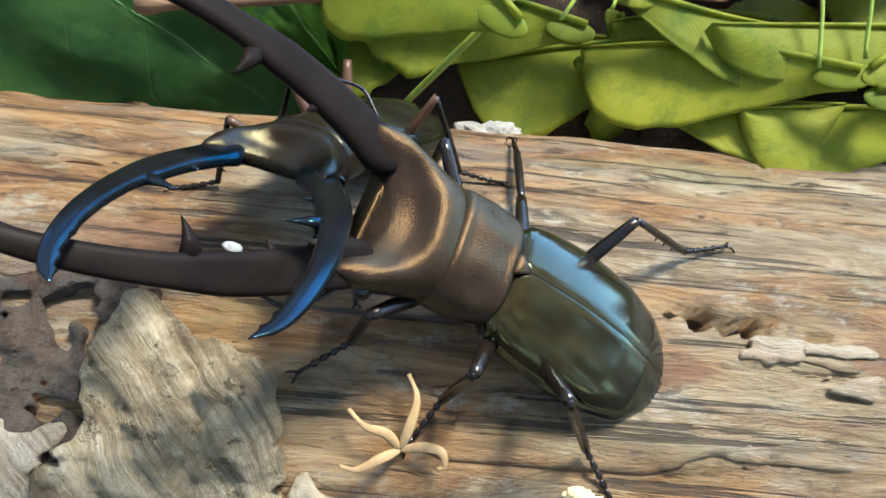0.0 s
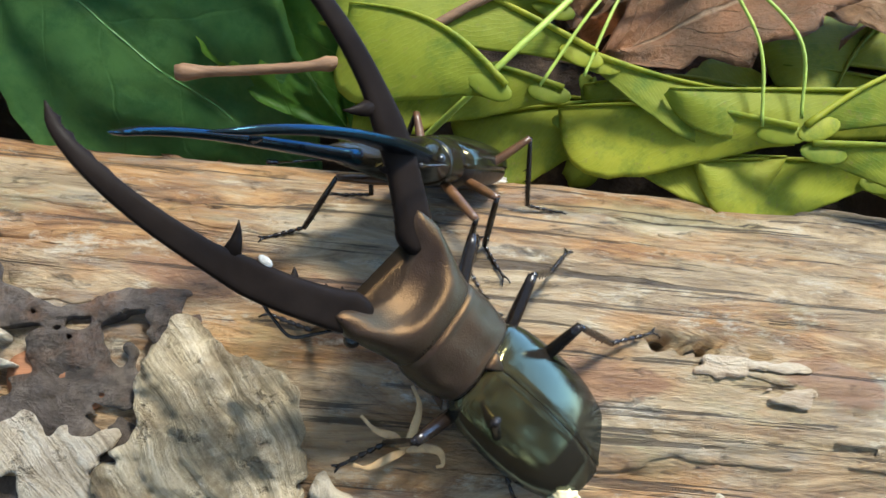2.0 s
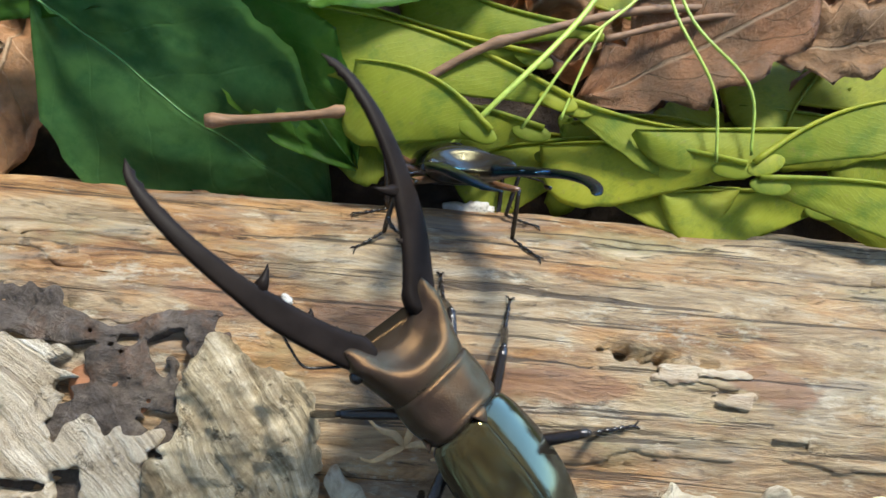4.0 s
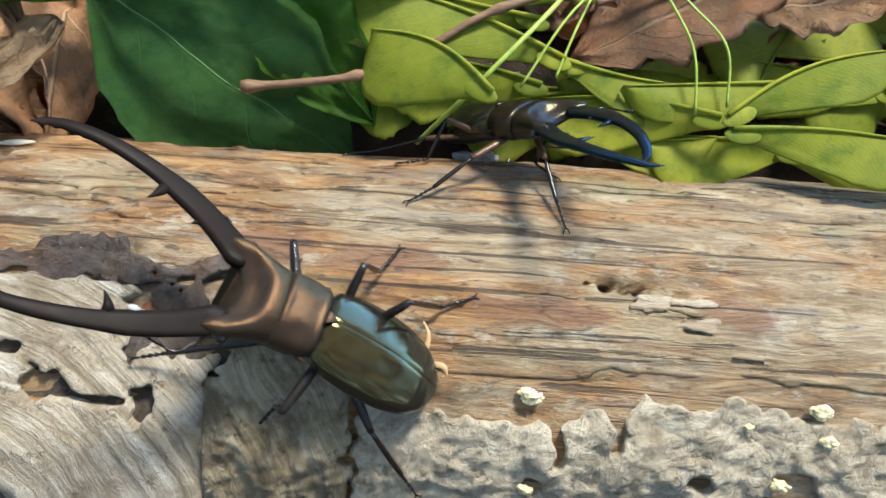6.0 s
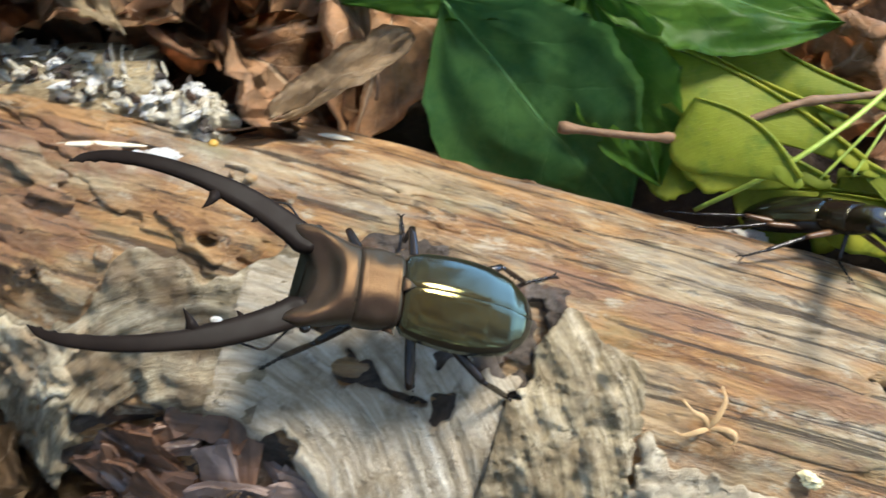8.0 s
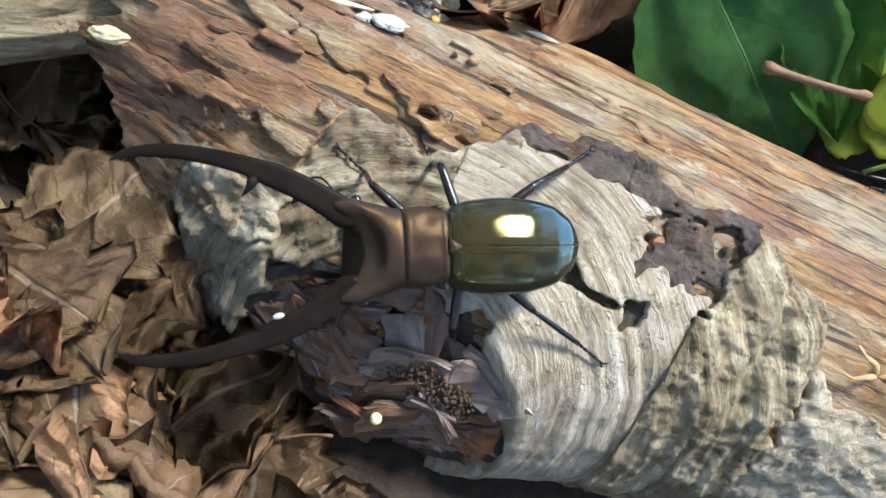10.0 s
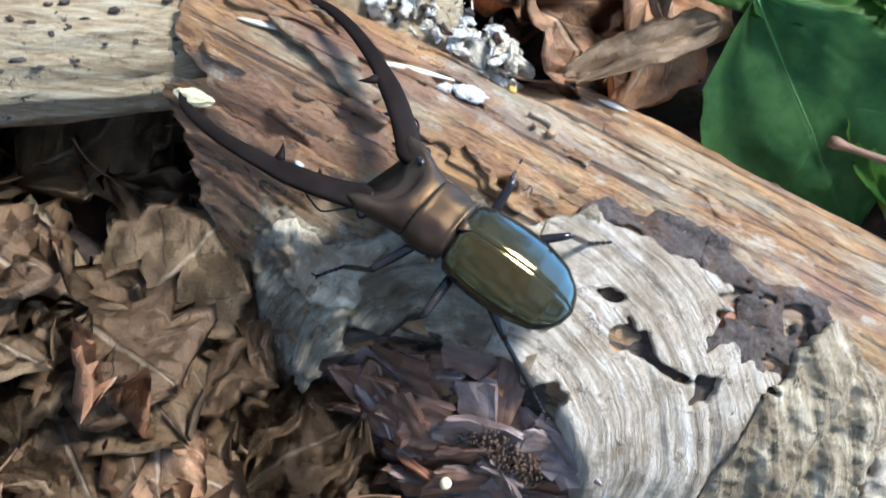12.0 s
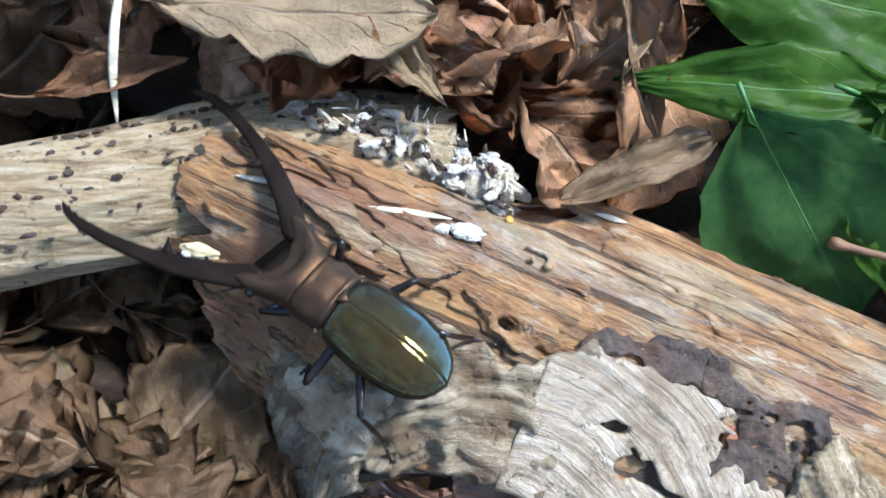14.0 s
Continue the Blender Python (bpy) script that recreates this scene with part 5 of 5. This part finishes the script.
def tarsus_bm(length):
    bm = bmesh.new()
    for k in range(4):
        a = length * 0.16 * k
        tube([(a, 0, 0), (a + 0.03, 0, 0), (a + length * 0.12, 0, 0.0), (a + length * 0.16, 0, 0)], [0.02, 0.03, 0.045, 0.02], 6, bm=bm)
    tube([(length * 0.64, 0, 0), (length * 0.85, 0, 0.02)], [0.022, 0.03], 6, bm=bm)
    for s in (-1, 1):
        tube([(length * 0.83, 0, 0.02), (length * 0.92, s * 0.05, 0.02), (length, s * 0.08, -0.03), (length, s * 0.07, -0.08)], [0.022, 0.018, 0.012, 0.004], 5, bm=bm)
    return bm


def build_beetle(label, scale=1.0, jaw=M_MAND, jaw_label="long curved toothed dark mandible with a blue sheen", legs=M_LEG, cases=M_ELYTRA, plate=M_PRON,
                 case_label="glossy metallic copper wing case with blue-green sheen", plate_label="coppery bronze thorax plate", head_label="broad bronze head with a hollow front edge"):
    """Root space: x ahead, y to its left, z up; the origin lies between wing cases and thorax."""
    root = empty("stag_beetle", label, "beetle", group="stag beetles")
    P = {}
    for s in (1, -1):
        part("wing_case", half_elytron(s), cases, root, case_label)
    belly = [(x, w * 0.95, zs + 0.02, zs - 0.02, zb - 0.16) for x, w, zt, zs, zb in ELYTRA]
    part("abdomen", loft(resample(belly, 20), 24), M_CHITIN, root, "dark underside")
    bm = tube([(-0.22, 0, 0.745), (-0.05, 0, 0.75), (0.02, 0, 0.7)], [0.01, 0.13, 0.16], 8, True, 0.15)
    part("scutellum", bm, plate, root)
    pr = part("pronotum", pronotum_bm(), plate, root, plate_label)
    hd = part("head", head_bm(), plate, root, head_label)
    P["pronotum"], P["head"] = pr, hd
    for s, key in ((1, "mandible_l"), (-1, "mandible_r")):
        md = part("mandible", mandible_bm(s), jaw, hd, jaw_label)
        P[key] = md
        bm = bmesh.new()
        bmesh.ops.create_uvsphere(bm, u_segments=14, v_segments=10, radius=0.11)
        bmesh.ops.translate(bm, vec=(1.55, s * 0.90, 0.24), verts=bm.verts)
        part("eye", bm, M_EYE, hd)
        q = smooth_path([(1.72, s * 0.85, 0.2), (1.95, s * 1.15, 0.15), (2.15, s * 1.35, 0.10), (2.45, s * 1.32, 0.06), (2.75, s * 1.25, 0.02), (2.95, s * 1.3, 0.0)], 30)
        part("antenna", tube(q, [0.022 + 0.018 * smoothstep(22, 24, k) * (1 + 0.4 * math.sin(k * 2.1)) for k in range(30)], 6), M_LEG, hd)
    bm = bmesh.new()
    for k in range(40):
        a = random.uniform(-1, 1)
        tube([(1.42, a * 0.22, 0.22), (1.62 - 0.1 * abs(a), a * 0.26, 0.16 + random.uniform(-0.05, 0.06))], [0.02, 0.008], 4, bm=bm)
    part("mouth_bristles", bm, M_TUFT, hd, "golden mouth bristles")
    for k in range(3):
        for s in (1, -1):
            key = "%d%d" % (k, s)
            P["femur" + key] = part("femur", limb_bm(FEMUR[k], 0.088, 0.07), legs, root)
            P["tibia" + key] = part("tibia", limb_bm(TIBIA[k], 0.048, 0.056, 3), M_LEG, root)
            P["tarsus" + key] = part("tarsus", tarsus_bm(TARSUS), M_LEG, root)
    root.scale = (scale, scale, scale)
    P["root"] = root
    return P


beetle_a = build_beetle("large bronze stag beetle with long open mandibles")
bm = bmesh.new()
bmesh.ops.create_icosphere(bm, subdivisions=2, radius=0.07)
bmesh.ops.scale(bm, vec=(1.5, 0.8, 0.5), verts=bm.verts)
bmesh.ops.translate(bm, vec=(1.38, 0.27, 0.10), verts=bm.verts)
part("speck", bm, M_WHITE, beetle_a["mandible_l"], "white crumb stuck to the mandible")
beetle_b = build_beetle("smaller dark stag beetle with curved blue mandibles", 0.88, M_BLUEMAND, "curved blue-violet mandible", M_BROWNLEG, M_DARKELYTRA, M_DARKPRON,
                        "glossy dark bronze-green wing case", "blackish brown thorax plate", "blackish brown head with a hollow front edge")

# time, x, th, height, yaw, pitch, roll, head yaw, head pitch, left and right mandible angles
PATH_A = [
    (0.0, 1.43, -7.9, 0.59, 161, -20, 0, 11, -12, 11, -1), (0.5, 1.26, -8.5, 0.60, 162, -20, 0, 6, -11, 12, 2), (1.0, 1.79, -9.9, 0.60, 157, -22, -2, 2, 0, 12, 4),
    (1.5, 1.60, -13.2, 0.60, 155, -25, 11, -2, -6, 12, 4), (2.0, 1.28, -16.9, 0.58, 150, -23, 3, -1, -11, 6, 14), (2.5, 1.98, -20.5, 0.94, 134, -15, 15, -3, -17, 13, 5),
    (3.0, 1.97, -23.8, 0.96, 125, -2, 25, 2, -13, 11, 21)]
PATH_A += [
    (5.5, -0.01, -27.3, 1.40, 154, -14, 19, 6, -6, 5, 11), (6.0, -1.38, -24.7, 1.02, 157, -16, 26, 7, -2, 7, 11),
    (6.5, -2.29, -22.6, 1.07, 159, -15, 22, 5, -1, 8, 12), (7.0, -3.39, -22.6, 1.28, 161, -11, 24, 7, 0, 10, 14), (7.5, -4.81, -21.4, 1.55, 173, -11, 24, 5, 2, 15, 5),
    (8.0, -5.97, -23.9, 1.78, 187, -10, 13, 2, -6, 10, 7), (8.5, -7.10, -33.8, 1.81, 201, -16, 2, 16, -3, 5, 17), (9.0, -7.62, -42.5, 1.88, 209, -18, 6, 11, -1, 3, 19)]
PATH_A += [
    (11.5, -10.24, -43.6, 1.47, 191, -1, 22, -8, -3, 17, 7), (12.0, -10.56, -37.4, 1.28, 175, 8, 26, -9, -2, 9, 14), (12.5, -11.00, -34.4, 0.93, 174, 12, 29, -2, -8, 11, 15),
    (13.0, -11.99, -31.8, 0.89, 178, 14, 22, -1, -7, 10, 13), (13.25, -12.2, -30.6, 0.88, 175, 15, 22, -2, -7, 11, 12), (13.5, -12.84, -26.6, 0.86, 163, 17, 22, -5, -10, 17, 10), (14.0, -13.34, -32.3, 0.78, 171, 17, 28, 0, -8, 13, 14)]
PATH_B = [
    (0.0, -0.60, 12.6, 0.43, 235, -13, 7, 14, -8, 17, -14), (0.5, -0.56, 14.9, 0.44, 233, -15, 5, 15, -2, 12, -9), (1.0, -0.42, 13.0, 0.50, 233, -12, 5, 16, -12, 13, -8),
    (1.5, -0.31, 11.7, 0.54, 232, -10, 5, 17, -21, 14, -8), (2.0, 0.67, 16.5, 0.83, 244, -20, 17, -4, -11, -10, 10), (2.5, -0.03, 22.6, 0.89, 257, -18, 2, 6, -10, 12, 3),
    (3.0, 0.52, 25.3, 0.89, 256, -14, 4, 5, -8, 9, 2)]
PATH_B += [
    (4.2, 1.3, 32.0, 1.0, 278, -10, 2, 5, -3, 0, -5), (5.5, 2.23, 34.4, 1.02, 305, -12, 15, 14, 0, -42, 20), (6.0, 2.22, 34.5, 1.02, 305, -12, 15, 13, 1, -42, 20),
    (6.5, 2.25, 35.5, 1.02, 306, -12, 13, 11, 2, -35, 20), (7.0, 3.08, 40.0, 1.02, 321, -12, 4, -4, 4, 0, 38), (7.5, 3.15, 38.5, 0.95, 315, -14, 7, -6, 1, -7, 36), (14.0, 3.15, 38.5, 0.95, 315, -14, 7, -6, 1, -7, 36)]

# where the feet of the large beetle stand: time, x, th, for each leg
FEET_A = {
    "01": [(0, -0.6, -21), (1.5, -0.6, -23), (2, -1.4, -10), (2.5, -0.6, -25), (3, -0.6, -23), (5.5, -2.9, -33), (6, -5.4, -35), (6.5, -5.5, -30), (7, -5.7, -28), (7.5, -7.6, -36), (8, -8.2, -45), (8.5, -8.6, -66), (9, -9.3, -72), (11.5, -13.1, -66), (12, -12.6, -60), (12.5, -12.2, -44), (13, -13.1, -43), (14, -14.8, -40)],
    "11": [(0, 0.7, -30), (0.5, 0.8, -30), (1, 0.9, -27), (1.5, 0.3, -32), (2, -0.2, -34), (2.5, 1.5, -33), (3, 1.6, -37), (5.5, -0.6, -57), (6, -2.4, -47), (6.5, -2.4, -48), (7, -3.7, -47), (7.5, -5.3, -41), (8, -5.2, -41), (8.5, -5.7, -58), (9, -5.9, -65), (12, -10.8, -62), (12.5, -10.5, -60), (13, -12.2, -53), (13.5, -14, -47), (14, -13.7, -57)],
    "21": [(0, 3.1, -35), (1, 3.2, -39), (1.5, 3.1, -36), (2, 2.1, -36), (3, 2.6, -48), (5.5, 1.8, -55), (6, 0.7, -62), (6.5, -0.6, -60), (7, -1.8, -52), (7.5, -2, -54), (8, -2.9, -40), (8.5, -3.5, -47), (9, -3.5, -48), (11.5, -5.5, -70), (12, -6.5, -68), (12.5, -8.7, -62), (13, -8.4, -66), (13.5, -10.5, -62), (14, -11.2, -60)],
    "0-1": [(0, 0.3, 16), (1, 0.8, 14), (2, 1.5, 11), (3, 2.3, 12), (5.5, -0.9, -1), (6, -1.9, -9), (6.5, -2.6, -6), (7, -4.1, -3), (7.5, -5.4, 1), (9, -10.8, -43), (11.5, -11.9, -30), (13, -13.2, -13), (14, -14.2, -9)],
    "1-1": [(0, 1.9, 33), (0.5, 1.8, 31), (1, 2.7, 17), (1.5, 2.6, 19), (2.5, 3.1, 0), (3, 3.2, -1), (5.5, 0.8, 5), (6, 0, -3), (6.5, -1.9, -1), (7, -3.6, 15), (7.5, -5, -4), (8, -6.4, 0), (8.5, -8.4, -11), (9, -9.6, -28), (11.5, -10.5, -23), (12, -10, -13), (12.5, -10.2, -16), (13.5, -11.4, -10), (14, -11.4, -12)],
    "2-1": [(0, 4.6, 6), (1.5, 4.5, 4), (2, 4, -7), (3, 5.1, -28), (5.5, 3.1, -17), (6, 1.5, -14), (7, -0.6, -12), (7.5, -1.6, -8), (8, -3.1, -4), (8.5, -5.1, -1), (9, -6.2, -6), (11.5, -7.6, -21), (12.5, -7.5, -21), (13, -9, -19), (13.5, -9.1, -19), (14, -10, -26)],
}

# the smaller beetle once it has turned away; before that it steps to wherever its legs reach
FEET_B = {
    "0-1": [(4.6, 0.1, 13), (6.5, 0.15, 13.4), (14, 0.2, 13.5)],
    "1-1": [(4.6, -0.2, 30), (6.5, 0.0, 31), (14, 0.1, 33)],
    "2-1": [(4.6, -1.3, 37), (14, -1.2, 39)],
    "01": [(4.6, 3.4, 5), (6.5, 3.5, 6), (6.8, 4.6, 17), (7.0, 5.4, 21.5), (14, 5.5, 22)],
    "11": [(4.6, 3.25, 29), (6.5, 3.3, 29), (7.0, 3.6, 27), (14, 3.65, 27)],
    "21": [(4.6, 2.6, 52), (14, 2.8, 53)],
}


def at_time(table, t):
    """All columns at t, smoothly."""
    ts = [r[0] for r in table]
    i = int(np.clip(np.searchsorted(ts, t, side="right") - 1, 0, len(ts) - 2))
    f = min(1.0, max(0.0, (t - ts[i]) / (ts[i + 1] - ts[i])))
    rows = np.array(table, float)[:, 1:]

    def slope(k):
        if k in (0, len(ts) - 1):
            return np.zeros(rows.shape[1])
        return (rows[k + 1] - rows[k - 1]) / (ts[k + 1] - ts[k - 1])
    h = ts[i + 1] - ts[i]
    return (2 * f ** 3 - 3 * f * f + 1) * rows[i] + (f ** 3 - 2 * f * f + f) * h * slope(i) + (3 * f * f - 2 * f ** 3) * rows[i + 1] + (f ** 3 - f * f) * h * slope(i + 1)


def root_pose(v):
    x, th, h, yaw, pitch, roll = v[:6]
    a = radians(th)
    nrm, s = Vector((0, math.sin(a), math.cos(a))), Vector((0, math.cos(a), -math.sin(a)))
    frame_m = Matrix((Vector((1, 0, 0)), s, nrm)).transposed().to_4x4()
    p = Vector((x, 0, LOG_Z)) + nrm * (LOG_R + h)
    turn = Matrix.Rotation(radians(yaw), 4, "Z") @ Matrix.Rotation(radians(pitch), 4, "Y") @ Matrix.Rotation(radians(roll), 4, "X")
    return Matrix.Translation(p * CM) @ frame_m @ turn


def around(c, m):
    return Matrix.Translation(Vector(c) * CM) @ m @ Matrix.Translation(Vector(c) * -CM)


def aim(a, b, up):
    """A pose at a whose x axis points at b."""
    x = (b - a).normalized()
    y = up.cross(x).normalized()
    z = x.cross(y)
    m = Matrix((x, y, z)).transposed().to_4x4()
    m.translation = a * CM
    return m


HOMES = [(1.5, 1.7), (-0.2, 2.0), (-1.9, 1.8)]


def surface_under(p):
    """The point of the log nearest to p (cm), with its normal."""
    th = math.degrees(math.atan2(p.y, p.z - LOG_Z))
    lift = 0.18 if th < edge(p.x, th, 0) else 0.02
    q = on_log(p.x, th, lift)
    return q, Vector((0, math.sin(radians(th)), math.cos(radians(th))))


def move_beetle(P, table, scale, stands=None):
    step = 0.25
    times = [k * step for k in range(int(14 / step) + 1)]
    rows = {k: [] for k in P}
    feet = {}
    for n, t in enumerate(times):
        v = at_time(table, t)
        R = root_pose(v)
        Rs = R @ Matrix.Diagonal((scale, scale, scale, 1))
        rows["root"].append((t, R))
        hy, hp, ml, mr = v[6:10]
        half = Matrix.Rotation(radians(hy / 2), 4, "Z") @ Matrix.Rotation(radians(hp / 2), 4, "Y")
        pr = around((0, 0, 0.3), half)
        rows["pronotum"].append((t, pr))
        rows["head"].append((t, pr @ around((0.75, 0, 0.3), half)))
        rows["mandible_l"].append((t, Matrix.Translation(Vector(HINGE) * CM) @ Matrix.Rotation(radians(ml), 4, "Z")))
        rows["mandible_r"].append((t, Matrix.Translation(Vector((HINGE[0], -HINGE[1], HINGE[2])) * CM) @ Matrix.Rotation(radians(-mr), 4, "Z")))
        inv = Rs.inverted()
        for k in range(3):
            for s in (1, -1):
                key = "%d%d" % (k, s)
                home = Rs @ (Vector((HOMES[k][0], s * HOMES[k][1], -0.6)) * CM)
                q, nrm = surface_under(home / CM)
                turn = (k + (s > 0) + n) % 2
                if stands and t >= stands[key][0][0]:
                    row = stands[key]
                    fx, ft = (float(np.interp(t, [r[0] for r in row], [r[c] for r in row])) for c in (1, 2))
                    nrm = Vector((0, math.sin(radians(ft)), math.cos(radians(ft))))
                    feet[key] = on_log(fx, ft, 0.26 if ft < edge(fx, ft, 0) else 0.05)
                elif key not in feet or (turn and (feet[key] - q).length > 0.4):
                    feet[key] = q
                f = inv @ (feet[key] * CM) / CM
                up = (inv.to_3x3() @ nrm).normalized()
                c = Vector((COXAE[k][0], s * COXAE[k][1], COXAE[k][2]))
                out = (f - c) - up * (f - c).dot(up)
                out.normalize()
                ankle = f - out * TARSUS * 0.72 + up * 0.12
                reach = ankle - c
                a, b = FEMUR[k], TIBIA[k]
                d = min(max(reach.length, 0.3), (a + b) * 0.995)
                e = reach.normalized()
                ankle = c + e * d
                side = (up + out * 0.5)
                side = (side - e * side.dot(e)).normalized()
                ca = (a * a + d * d - b * b) / (2 * a * d)
                knee = c + a * (ca * e + math.sqrt(max(0.0, 1 - ca * ca)) * side)
                rows["femur" + key].append((t, aim(c, knee, up)))
                rows["tibia" + key].append((t, aim(knee, ankle, up)))
                rows["tarsus" + key].append((t, aim(ankle, f, up)))
    for k, ob in P.items():
        walk(ob, rows[k])


def motions():
    move_beetle(beetle_a, PATH_A, 1.0, FEET_A)
    move_beetle(beetle_b, PATH_B, 0.88, FEET_B)


motions()
